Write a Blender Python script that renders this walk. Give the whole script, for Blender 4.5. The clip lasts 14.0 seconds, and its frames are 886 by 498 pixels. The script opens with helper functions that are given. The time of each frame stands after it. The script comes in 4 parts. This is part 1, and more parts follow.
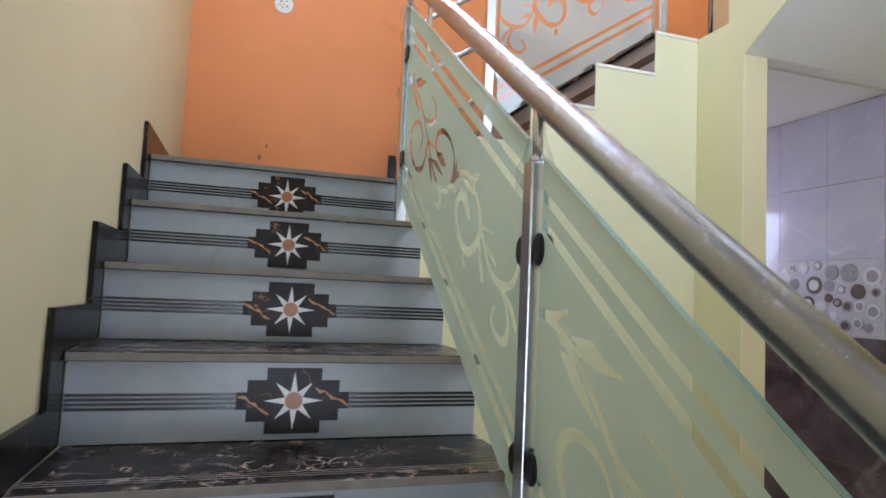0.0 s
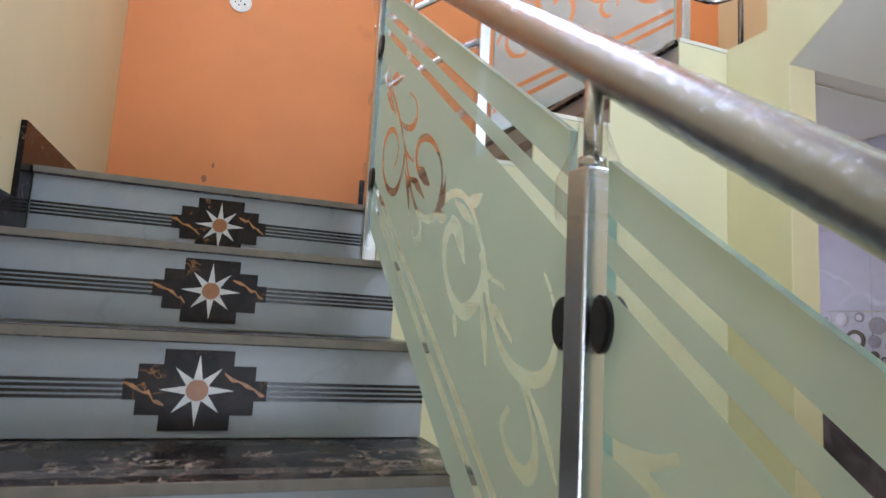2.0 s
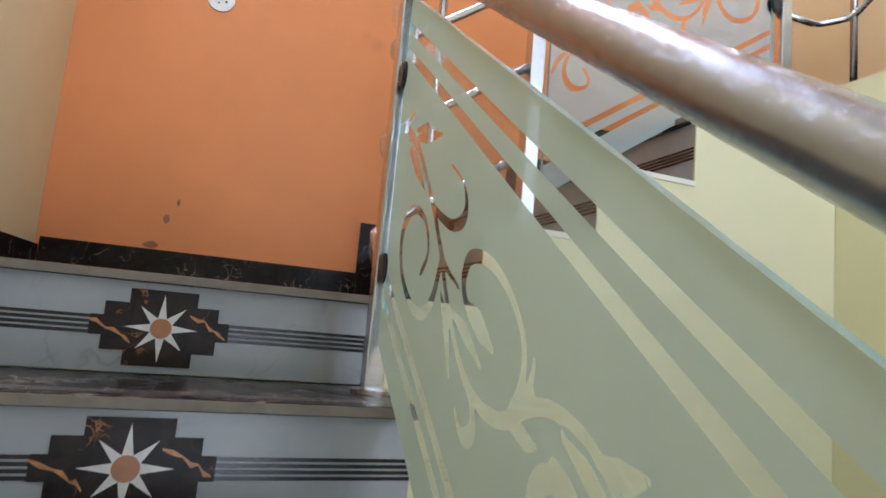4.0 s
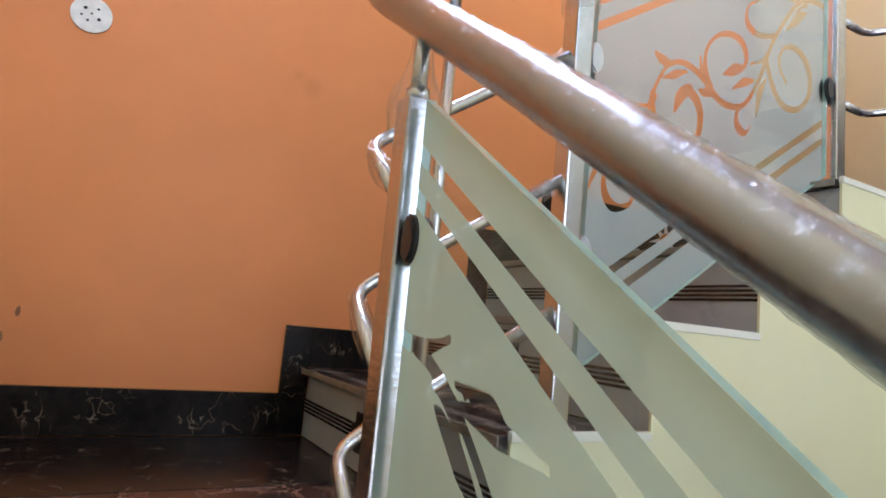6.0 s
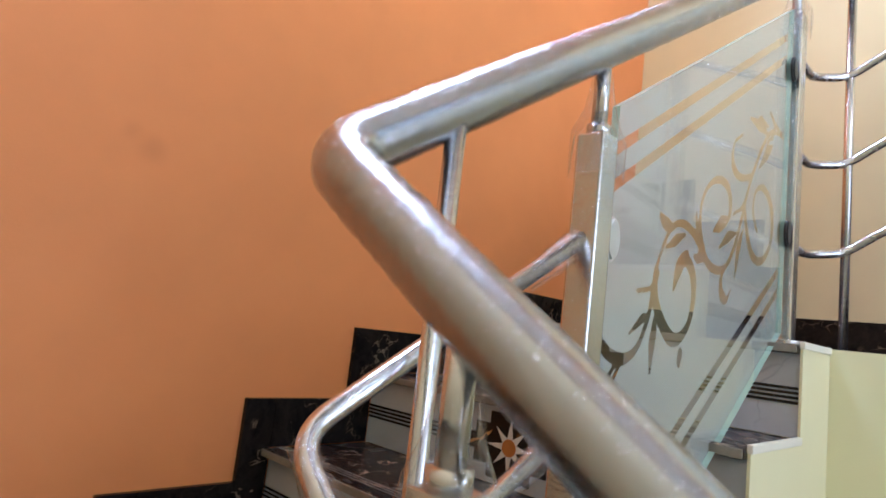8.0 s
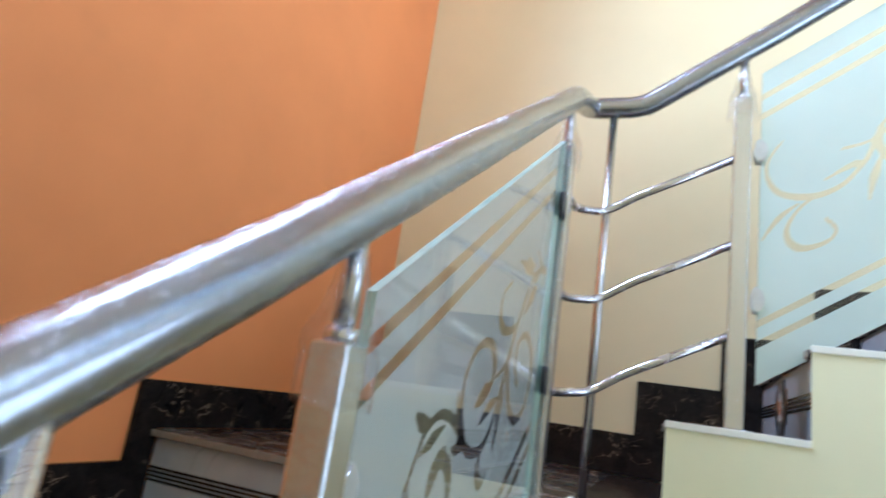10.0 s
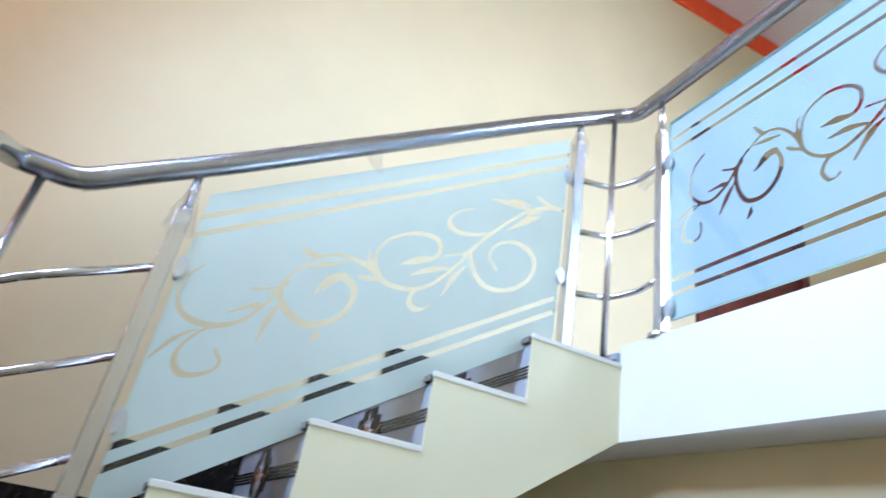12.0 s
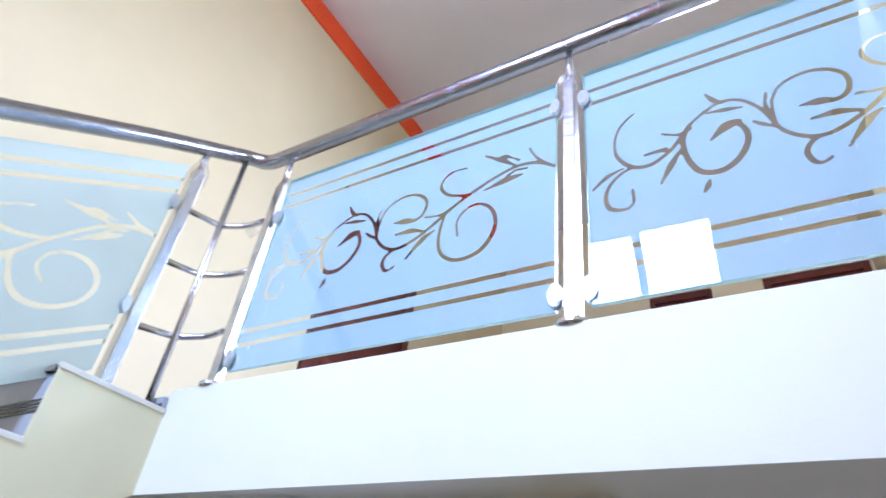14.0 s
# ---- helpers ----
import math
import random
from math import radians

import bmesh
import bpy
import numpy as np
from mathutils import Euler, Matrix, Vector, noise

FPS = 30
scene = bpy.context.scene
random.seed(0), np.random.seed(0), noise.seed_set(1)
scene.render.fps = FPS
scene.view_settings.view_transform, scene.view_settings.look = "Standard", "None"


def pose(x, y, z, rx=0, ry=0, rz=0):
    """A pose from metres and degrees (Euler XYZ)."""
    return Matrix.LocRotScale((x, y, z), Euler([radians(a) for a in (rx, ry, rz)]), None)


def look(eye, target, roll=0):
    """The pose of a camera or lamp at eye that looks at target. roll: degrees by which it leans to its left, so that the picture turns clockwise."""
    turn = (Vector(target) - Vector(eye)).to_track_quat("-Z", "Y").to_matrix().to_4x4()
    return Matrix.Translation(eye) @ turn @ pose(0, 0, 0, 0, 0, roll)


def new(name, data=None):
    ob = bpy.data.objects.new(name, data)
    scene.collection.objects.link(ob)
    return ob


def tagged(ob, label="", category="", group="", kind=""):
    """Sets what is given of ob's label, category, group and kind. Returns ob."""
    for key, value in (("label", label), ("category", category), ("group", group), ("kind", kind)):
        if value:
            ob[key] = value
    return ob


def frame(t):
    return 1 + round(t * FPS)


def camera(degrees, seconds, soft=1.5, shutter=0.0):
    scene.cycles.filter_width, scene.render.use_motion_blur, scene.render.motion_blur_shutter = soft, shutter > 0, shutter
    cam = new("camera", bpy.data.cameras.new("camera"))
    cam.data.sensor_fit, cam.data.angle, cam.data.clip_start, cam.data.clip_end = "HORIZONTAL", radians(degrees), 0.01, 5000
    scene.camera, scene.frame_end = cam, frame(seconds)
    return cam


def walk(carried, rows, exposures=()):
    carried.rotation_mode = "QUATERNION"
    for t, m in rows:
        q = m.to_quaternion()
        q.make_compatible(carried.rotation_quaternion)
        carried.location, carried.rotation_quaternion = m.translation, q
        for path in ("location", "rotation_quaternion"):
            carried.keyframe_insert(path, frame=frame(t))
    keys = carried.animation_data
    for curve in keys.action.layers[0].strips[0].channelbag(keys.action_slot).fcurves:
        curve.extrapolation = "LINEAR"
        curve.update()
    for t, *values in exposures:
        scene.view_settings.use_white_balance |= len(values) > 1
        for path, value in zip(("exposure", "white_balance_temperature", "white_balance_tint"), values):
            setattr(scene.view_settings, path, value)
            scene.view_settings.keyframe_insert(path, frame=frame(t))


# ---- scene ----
cam = camera(72.0, 14.0, shutter=0.3)
PATH = [
    (0, (-0.111, -2.189, -0.410), (0.527, -0.174, -0.259), 2.6),
    (0.5, (-0.102, -2.104, -0.404), (0.663, -0.138, -0.199), 3.0),
    (1, (-0.084, -2.029, -0.391), (0.690, -0.074, -0.117), 2.7),
    (1.5, (-0.036, -1.891, -0.381), (0.719, 0.068, -0.086), 2.8),
    (2, (0.028, -1.726, -0.339), (0.728, 0.257, -0.066), 3.3),
    (2.5, (0.069, -1.596, -0.228), (0.699, 0.406, 0.069), 3.4),
    (2.7, (0.083, -1.554, -0.205), (0.724, 0.442, 0.112), 3.6),
    (4.8, (0.086, -1.056, 0.101), (0.861, 0.903, 0.335), 5.1),
    (5, (0.080, -1.005, 0.145), (0.882, 0.942, 0.386), 4.9),
    (5.5, (0.078, -0.865, 0.236), (1.010, 1.026, 0.462), 5.9),
    (6, (0.077, -0.761, 0.330), (1.103, 1.075, 0.601), 5.4),
    (6.5, (0.087, -0.643, 0.383), (1.197, 1.141, 0.670), 5.4),
    (7, (0.088, -0.555, 0.498), (1.251, 1.199, 0.750), 5.8),
    (7.5, (0.106, -0.438, 0.584), (1.410, 1.206, 0.885), 6.5),
    (7.7, (0.100, -0.407, 0.629), (1.492, 1.164, 0.921), 6.5),
    (9.8, (0.269, -0.243, 0.884), (2.106, 0.714, 1.338), 8.7),
    (10, (0.294, -0.251, 0.915), (2.192, 0.554, 1.407), 8.5),
    (10.2, (0.311, -0.276, 0.939), (2.262, 0.341, 1.494), 9.0),
    (10.5, (0.335, -0.299, 0.962), (2.339, -0.022, 1.594), 8.2),
    (11, (0.334, -0.345, 1.006), (2.313, -0.492, 1.749), 8.2),
    (11.5, (0.328, -0.391, 1.031), (2.222, -0.805, 1.890), 9.8),
    (12, (0.314, -0.446, 1.065), (2.073, -1.133, 2.028), 10.8),
    (12.5, (0.260, -0.546, 1.078), (1.812, -1.473, 2.184), 9.7),
    (13, (0.266, -0.555, 1.105), (1.615, -1.686, 2.286), 9.4),
    (13.5, (0.207, -0.608, 1.108), (1.397, -1.870, 2.328), 8.5),
    (14, (0.157, -0.626, 1.137), (1.145, -2.043, 2.368), 7.7),
]
walk(cam, [(t, look(eye, target, roll)) for t, eye, target, roll in PATH],
     [(0, 0.70, 5400, 16), (2.7, 0.64, 5450, 16), (5.0, 0.5, 5500, 16), (7.7, 0.46, 5500, 16), (9.8, 0.34, 5200, 12), (10.5, 0.16, 4850, 6), (11.0, 0.05, 4850, 8), (12.5, -0.04, 4950, 15), (14, -0.1, 4950, 20)])

M = 1.06       # metres for one unit of the plan below

# ---- world, daylight and exposure ----
world = bpy.data.worlds.new("daylight")
scene.world = world
world.use_nodes = True
wn, wl = world.node_tree.nodes, world.node_tree.links
sky = wn.new("ShaderNodeTexSky")
sky.sky_type, sky.sun_disc = "NISHITA", False
sky.sun_elevation, sky.sun_rotation = radians(43), radians(187)
wn["Background"].inputs["Strength"].default_value = 0.12
wl.new(sky.outputs["Color"], wn["Background"].inputs["Color"])
sun = new("sun", bpy.data.lights.new("sun", "SUN"))
sun.data.energy, sun.data.angle, sun.data.color = 4.5, radians(0.5), (1.0, 0.95, 0.88)
sun.matrix_world = look((-1, -8, 7.5), (0, 0, 0))


def window_light(name, eye, target, wide, high, watts, color, spread=160):
    """An area lamp set in one opening of the walls, known or added."""
    lamp = new(name, bpy.data.lights.new(name, "AREA"))
    lamp.data.shape, lamp.data.size, lamp.data.size_y = "RECTANGLE", wide * M, high * M
    lamp.data.energy, lamp.data.color, lamp.data.spread = watts * M * M, color, radians(spread)
    lamp.matrix_world = look([c * M for c in eye], [c * M for c in target])


for x in (0.675, 1.145):
    window_light("daylight_stair_window", (x, 0.95, 3.08), (x - 0.15, -1.6, 1.6), 0.41, 1.08, 33, (0.74, 0.86, 1.0), 130)
# added fill at an unseen west opening, brightens the orange wall
window_light("fill_upper_hall", (-0.5, -3.4, 3.2), (1.3, 0.88, 1.4), 1.3, 1.1, 94, (0.98, 0.98, 1.0), 140)
# added fill low in the unseen south opening, for the handrail highlight
window_light("fill_south_opening", (0.25, -5.1, -1.08), (0.4, 0.0, 0.0), 1.1, 0.9, 9, (0.93, 0.97, 1.0))
window_light("daylight_room_window", (1.2, -1.80, 0.72), (1.0, 0.0, 0.3), 0.85, 0.95, 7, (0.86, 0.93, 1.0))
window_light("daylight_nook", (2.02, 0.95, 0.0), (2.02, -1.0, -0.5), 0.4, 0.4, 3, (0.86, 0.9, 1.0))

# ---- sizes ----
R = 0.175                     # riser
G1, G2 = 0.256, 0.27  # goings
GROUND = -9 * R
UPPER = 1.634
CEIL = 4.78
XW, XE, YN, YS = -0.428, 2.45, 0.884, -5.02
XR1, YR2, XR3, YR4 = 0.364, 0.018, 1.655, -1.545   # planes of the four railings
XS, YF2 = 1.605, -0.033          # open sides of the third and the second flight
XF1 = 0.40                    # open side of the first flight
YB = -1.522                    # edge of the upper floor

# ---- materials ----


def material(name):
    m = bpy.data.materials.new(name)
    m.use_nodes = True
    return m, m.node_tree.nodes, m.node_tree.links, m.node_tree.nodes["Principled BSDF"]


def ramp(n, stops):
    r = n.new("ShaderNodeValToRGB")
    e = r.color_ramp.elements
    while len(e) < len(stops):
        e.new(0.5)
    for k, (p, c) in zip(e, stops):
        k.position, k.color = p, (*c, 1)
    return r


def coords(n, l, scale=(1, 1, 1), kind="Object"):
    tc, mp = n.new("ShaderNodeTexCoord"), n.new("ShaderNodeMapping")
    mp.inputs["Scale"].default_value = scale
    l.new(tc.outputs[kind], mp.inputs["Vector"])
    return mp.outputs["Vector"]


def noise_tex(n, l, vec, scale, detail=4, rough=0.55, distortion=0.0):
    t = n.new("ShaderNodeTexNoise")
    t.inputs["Scale"].default_value, t.inputs["Detail"].default_value = scale, detail
    t.inputs["Roughness"].default_value, t.inputs["Distortion"].default_value = rough, distortion
    l.new(vec, t.inputs["Vector"])
    return t.outputs["Fac"]


def bump(n, l, b, height, strength, distance):
    k = n.new("ShaderNodeBump")
    k.inputs["Strength"].default_value, k.inputs["Distance"].default_value = strength, distance
    l.new(height, k.inputs["Height"])
    l.new(k.outputs["Normal"], b.inputs["Normal"])


def paint(name, color, rough=0.55, spread=0.06, stains=0.0):
    """Wall paint on plaster: roller grain, slow change of tone, a few scuffs."""
    m, n, l, b = material(name)
    v = coords(n, l)
    lo = [c * (1 - spread) for c in color]
    hi = [min(1, c * (1 + spread * 0.6)) for c in color]
    tone = ramp(n, [(0.3, lo), (0.7, hi)])
    l.new(noise_tex(n, l, v, 1.7, 5, 0.6), tone.inputs["Fac"])
    out = tone.outputs["Color"]
    if stains:
        mask = ramp(n, [(0.66, (0, 0, 0)), (0.8, (1, 1, 1))])
        l.new(noise_tex(n, l, v, 4.3, 3, 0.5), mask.inputs["Fac"])
        mix = n.new("ShaderNodeMix")
        mix.data_type = "RGBA"
        mix.inputs[7].default_value = (*[c * (1 - stains) for c in color], 1)
        l.new(mask.outputs["Color"], mix.inputs[0])
        l.new(out, mix.inputs[6])
        out = mix.outputs[2]
    l.new(out, b.inputs["Base Color"])
    b.inputs["Roughness"].default_value = rough
    b.inputs["Specular IOR Level"].default_value = 0.35
    bump(n, l, b, noise_tex(n, l, v, 160, 3), 0.12, 0.002)
    return m


def marble(name, base, dark, vein, vein_amount, scale, rough, gloss=0.4, sparse=0.5):
    """Polished stone with thin broken veins."""
    m, n, l, b = material(name)
    v = coords(n, l, (1, 1, 1))
    warp = n.new("ShaderNodeMix")
    warp.data_type = "VECTOR"
    w = n.new("ShaderNodeTexNoise")
    w.inputs["Scale"].default_value, w.inputs["Detail"].default_value = scale * 0.7, 5
    l.new(v, w.inputs["Vector"])
    warp.inputs[0].default_value = 0.28
    l.new(v, warp.inputs[4])
    l.new(w.outputs["Color"], warp.inputs[5])
    body = ramp(n, [(0.35, dark), (0.65, base)])
    l.new(noise_tex(n, l, warp.outputs[1], scale * 1.5, 6, 0.6), body.inputs["Fac"])
    vo = n.new("ShaderNodeTexVoronoi")
    vo.feature = "DISTANCE_TO_EDGE"
    vo.inputs["Scale"].default_value = scale
    l.new(warp.outputs[1], vo.inputs["Vector"])
    edge = ramp(n, [(0.0, (1, 1, 1)), (vein_amount, (0, 0, 0))])
    l.new(vo.outputs["Distance"], edge.inputs["Fac"])
    broken = ramp(n, [(sparse, (0, 0, 0)), (sparse + 0.12, (1, 1, 1))])
    l.new(noise_tex(n, l, v, scale * 0.9, 4), broken.inputs["Fac"])
    mul = n.new("ShaderNodeMix")
    mul.data_type, mul.blend_type = "RGBA", "MULTIPLY"
    mul.inputs[0].default_value = 1
    l.new(edge.outputs["Color"], mul.inputs[6])
    l.new(broken.outputs["Color"], mul.inputs[7])
    mix = n.new("ShaderNodeMix")
    mix.data_type = "RGBA"
    l.new(mul.outputs[2], mix.inputs[0])
    l.new(body.outputs["Color"], mix.inputs[6])
    mix.inputs[7].default_value = (*vein, 1)
    l.new(mix.outputs[2], b.inputs["Base Color"])
    r = n.new("ShaderNodeMapRange")
    r.inputs["To Min"].default_value, r.inputs["To Max"].default_value = rough * 0.7, rough * 1.5
    l.new(noise_tex(n, l, v, 9, 5), r.inputs["Value"])
    l.new(r.outputs["Result"], b.inputs["Roughness"])
    b.inputs["Specular IOR Level"].default_value = gloss
    return m


def plain(name, color, rough=0.5, metal=0.0, grain=40.0, spread=0.1, relief=0.05):
    m, n, l, b = material(name)
    v = coords(n, l)
    tone = ramp(n, [(0.3, [c * (1 - spread) for c in color]), (0.7, [min(1, c * (1 + spread)) for c in color])])
    l.new(noise_tex(n, l, v, grain, 4), tone.inputs["Fac"])
    l.new(tone.outputs["Color"], b.inputs["Base Color"])
    b.inputs["Roughness"].default_value, b.inputs["Metallic"].default_value = rough, metal
    bump(n, l, b, noise_tex(n, l, v, grain * 4, 2), relief, 0.001)
    return m


def steel(name, rough, wrinkle, film, tone=(0.6, 0.59, 0.6), stretch=(1, 1, 1), rings=0.0):
    """Stainless tube, still in its clear wrapping where film is above 0."""
    m, n, l, b = material(name)
    v = coords(n, l)
    b.inputs["Base Color"].default_value = (*tone, 1)
    b.inputs["Metallic"].default_value = 1
    rr = n.new("ShaderNodeMapRange")
    rr.inputs["To Min"].default_value, rr.inputs["To Max"].default_value = rough * 0.8, rough * 1.4
    l.new(noise_tex(n, l, v, 30, 4), rr.inputs["Value"])
    l.new(rr.outputs["Result"], b.inputs["Roughness"])
    if film:
        b.inputs["Coat Weight"].default_value = film
        b.inputs["Coat Roughness"].default_value = 0.12
        v2 = coords(n, l, stretch)
        fold = ramp(n, [(0.45, (0, 0, 0)), (0.55, (1, 1, 1))])
        l.new(noise_tex(n, l, v2, 26, 5, 0.62, 1.2), fold.inputs["Fac"])
        add = n.new("ShaderNodeMath")
        add.operation = "MULTIPLY_ADD"
        add.inputs[1].default_value = 0.5
        l.new(fold.outputs["Color"], add.inputs[0])
        l.new(noise_tex(n, l, v2, 90, 4, 0.6, 0.6), add.inputs[2])
        height = add.outputs[0]
        if rings:
            wave, more = n.new("ShaderNodeTexWave"), n.new("ShaderNodeMath")
            wave.bands_direction = "DIAGONAL"
            wave.inputs["Scale"].default_value, wave.inputs["Distortion"].default_value = rings, 5.0
            wave.inputs["Detail"].default_value, wave.inputs["Detail Scale"].default_value = 4, 2.5
            l.new(v, wave.inputs["Vector"])
            more.operation = "MULTIPLY_ADD"
            more.inputs[1].default_value = 0.9
            l.new(wave.outputs["Fac"], more.inputs[0])
            l.new(height, more.inputs[2])
            height = more.outputs[0]
        k = n.new("ShaderNodeBump")
        k.inputs["Strength"].default_value, k.inputs["Distance"].default_value = wrinkle, 0.0012
        l.new(height, k.inputs["Height"])
        l.new(k.outputs["Normal"], b.inputs["Coat Normal"])
        k2 = n.new("ShaderNodeBump")
        k2.inputs["Strength"].default_value, k2.inputs["Distance"].default_value = wrinkle * 0.35, 0.0007
        l.new(add.outputs[0], k2.inputs["Height"])
        l.new(k2.outputs["Normal"], b.inputs["Normal"])
    return m


def clear_glass(name, tint, gloss):
    m, n, l, b = material(name)
    n.remove(b)
    out = n["Material Output"]
    t, g, mix = n.new("ShaderNodeBsdfTransparent"), n.new("ShaderNodeBsdfGlossy"), n.new("ShaderNodeMixShader")
    lw, pw, ml = n.new("ShaderNodeLayerWeight"), n.new("ShaderNodeMath"), n.new("ShaderNodeMath")
    lw.inputs["Blend"].default_value = 0.5
    pw.operation, ml.operation = "POWER", "MULTIPLY_ADD"
    pw.inputs[1].default_value = 4.5
    ml.inputs[1].default_value, ml.inputs[2].default_value = 0.85, gloss
    l.new(lw.outputs["Facing"], pw.inputs[0])
    l.new(pw.outputs[0], ml.inputs[0])
    t.inputs["Color"].default_value = (*tint, 1)
    g.inputs["Roughness"].default_value = 0.015
    l.new(ml.outputs[0], mix.inputs[0])
    l.new(t.outputs[0], mix.inputs[1])
    l.new(g.outputs[0], mix.inputs[2])
    l.new(mix.outputs[0], out.inputs["Surface"])
    return m


def frosted(name, color, see):
    """Acid-etched face of a pane: scatters light both ways, lets a little through unscattered."""
    m, n, l, b = material(name)
    n.remove(b)
    out = n["Material Output"]
    d, tr, t = n.new("ShaderNodeBsdfDiffuse"), n.new("ShaderNodeBsdfTranslucent"), n.new("ShaderNodeBsdfTransparent")
    m1, m2 = n.new("ShaderNodeMixShader"), n.new("ShaderNodeMixShader")
    v = coords(n, l)
    tone = ramp(n, [(0.35, [c * 0.96 for c in color]), (0.65, color)])
    l.new(noise_tex(n, l, v, 5, 4), tone.inputs["Fac"])
    for s in (d, tr):
        l.new(tone.outputs["Color"], s.inputs["Color"])
    m1.inputs[0].default_value, m2.inputs[0].default_value = 0.3, see
    l.new(d.outputs[0], m1.inputs[1])
    l.new(tr.outputs[0], m1.inputs[2])
    l.new(m1.outputs[0], m2.inputs[1])
    l.new(t.outputs[0], m2.inputs[2])
    l.new(m2.outputs[0], out.inputs["Surface"])
    return m


CREAM = paint("cream_paint", (0.76, 0.66, 0.40), 0.5, 0.05)
YELLOW = paint("pale_yellow_paint", (0.80, 0.76, 0.50), 0.5, 0.05)
ORANGE = paint("orange_paint", (0.80, 0.30, 0.10), 0.5, 0.09, 0.1)


def smudges(m, spots):
    """Hand marks rubbed into the paint: soft round darker spots at fixed places."""
    n, l = m.node_tree.nodes, m.node_tree.links
    b = n["Principled BSDF"]
    out = b.inputs["Base Color"].links[0].from_socket
    tc = n.new("ShaderNodeTexCoord")
    for place, size, depth in spots:
        d, r, mix = n.new("ShaderNodeVectorMath"), n.new("ShaderNodeMapRange"), n.new("ShaderNodeMix")
        d.operation = "DISTANCE"
        d.inputs[1].default_value = [c * M for c in place]
        r.interpolation_type = "SMOOTHSTEP"
        r.inputs["From Max"].default_value = size
        r.inputs["To Min"].default_value, r.inputs["To Max"].default_value = depth, 0
        mix.data_type, mix.blend_type = "RGBA", "MULTIPLY"
        mix.inputs[7].default_value = (0.55, 0.5, 0.5, 1)
        l.new(tc.outputs["Object"], d.inputs[0])
        l.new(d.outputs["Value"], r.inputs["Value"])
        l.new(r.outputs["Result"], mix.inputs[0])
        l.new(out, mix.inputs[6])
        out = mix.outputs[2]
    l.new(out, b.inputs["Base Color"])


smudges(ORANGE, [((0.512, 0.884, 0.93), 0.045, 0.26), ((0.47, 0.884, 0.955), 0.03, 0.15), ((0.05, 0.884, 1.35), 0.06, 0.2)])
BAND = paint("bright_orange_paint", (0.92, 0.10, 0.012), 0.45, 0.08)
WHITE = paint("white_ceiling_paint", (0.74, 0.71, 0.68), 0.7, 0.04)
EDGE = paint("off_white_paint", (0.82, 0.80, 0.70), 0.55, 0.04)
BLACK_MARBLE = marble("black_marble", (0.022, 0.017, 0.015), (0.007, 0.006, 0.006), (0.30, 0.22, 0.15), 0.022, 13, 0.2, 0.16)
BROWN_MARBLE = marble("brown_marble", (0.085, 0.038, 0.028), (0.022, 0.014, 0.012), (0.34, 0.21, 0.15), 0.05, 14, 0.24, 0.22, 0.46)
TREAD_MARBLE = marble("dark_tread_marble", (0.034, 0.024, 0.021), (0.012, 0.009, 0.009), (0.50, 0.39, 0.31), 0.06, 15, 0.24, 0.2, 0.47)
GOLD_MARBLE = marble("gold_veined_marble", (0.03, 0.02, 0.015), (0.01, 0.007, 0.006), (0.45, 0.2, 0.06), 0.03, 13, 0.3, 0.2, 0.55)
WHITE_TILE = marble("white_riser_tile", (0.45, 0.485, 0.515), (0.39, 0.42, 0.455), (0.34, 0.37, 0.41), 0.02, 5, 0.2, 0.3)
INLAY_BLACK = plain("black_inlay", (0.012, 0.011, 0.011), 0.25)
INLAY_WHITE = plain("white_inlay", (0.78, 0.77, 0.74), 0.25)
PIN = plain("worn_pale_inlay", (0.34, 0.30, 0.27), 0.3, 0, 25, 0.35)
INLAY_ORANGE = plain("orange_inlay", (0.42, 0.16, 0.04), 0.3)
GOLD_VEIN = plain("gold_vein", (0.50, 0.22, 0.06), 0.3, 0, 60, 0.4)
RAW_EDGE = plain("raw_stone_edge", (0.23, 0.205, 0.17), 0.5, 0, 30, 0.15)
GROUT = plain("cement", (0.36, 0.33, 0.28), 0.85, 0, 60)
STEEL = steel("brushed_steel", 0.24, 0, 0)
WRAPPED = steel("wrapped_steel", 0.22, 1.0, 0.9, (0.62, 0.63, 0.65), (0.6, 0.6, 2.6), 14.0)
RAIL_STEEL = steel("wrapped_handrail_steel", 0.22, 0.6, 0.35, (0.40, 0.42, 0.46), (1.2, 3.6, 0.25), 9.0)
BLACK_PLASTIC = plain("black_clamp", (0.02, 0.02, 0.022), 0.35)
GREY_CLAMP = plain("grey_clamp", (0.62, 0.65, 0.66), 0.28, 0.6)
GLASS = clear_glass("clear_glass", (0.965, 0.985, 0.98), 0.045)
GLASS_EDGE = plain("green_glass_edge", (0.42, 0.62, 0.56), 0.15, 0, 20, 0.15)
FROST = frosted("frosted_glass", (0.75, 0.87, 0.80), 0.1)
# FROST for the hall panes, blue window light put into its colour
FROST_BLUE_LIT = frosted("frosted_glass_blue_daylight", (0.46, 0.61, 0.71), 0.14)
# more see-through than FROST; the pane's shade is put into the darker colour
THIN_SHADED_FROST = frosted("light_frost_shaded", (0.62, 0.68, 0.66), 0.25)
SOCKET = plain("white_plastic", (0.8, 0.8, 0.78), 0.35)
HOLE = plain("dark_hole", (0.02, 0.02, 0.02), 0.6)
DOOR_WOOD = marble("dark_red_wood", (0.16, 0.04, 0.025), (0.09, 0.022, 0.015), (0.2, 0.06, 0.03), 0.05, 3, 0.3)
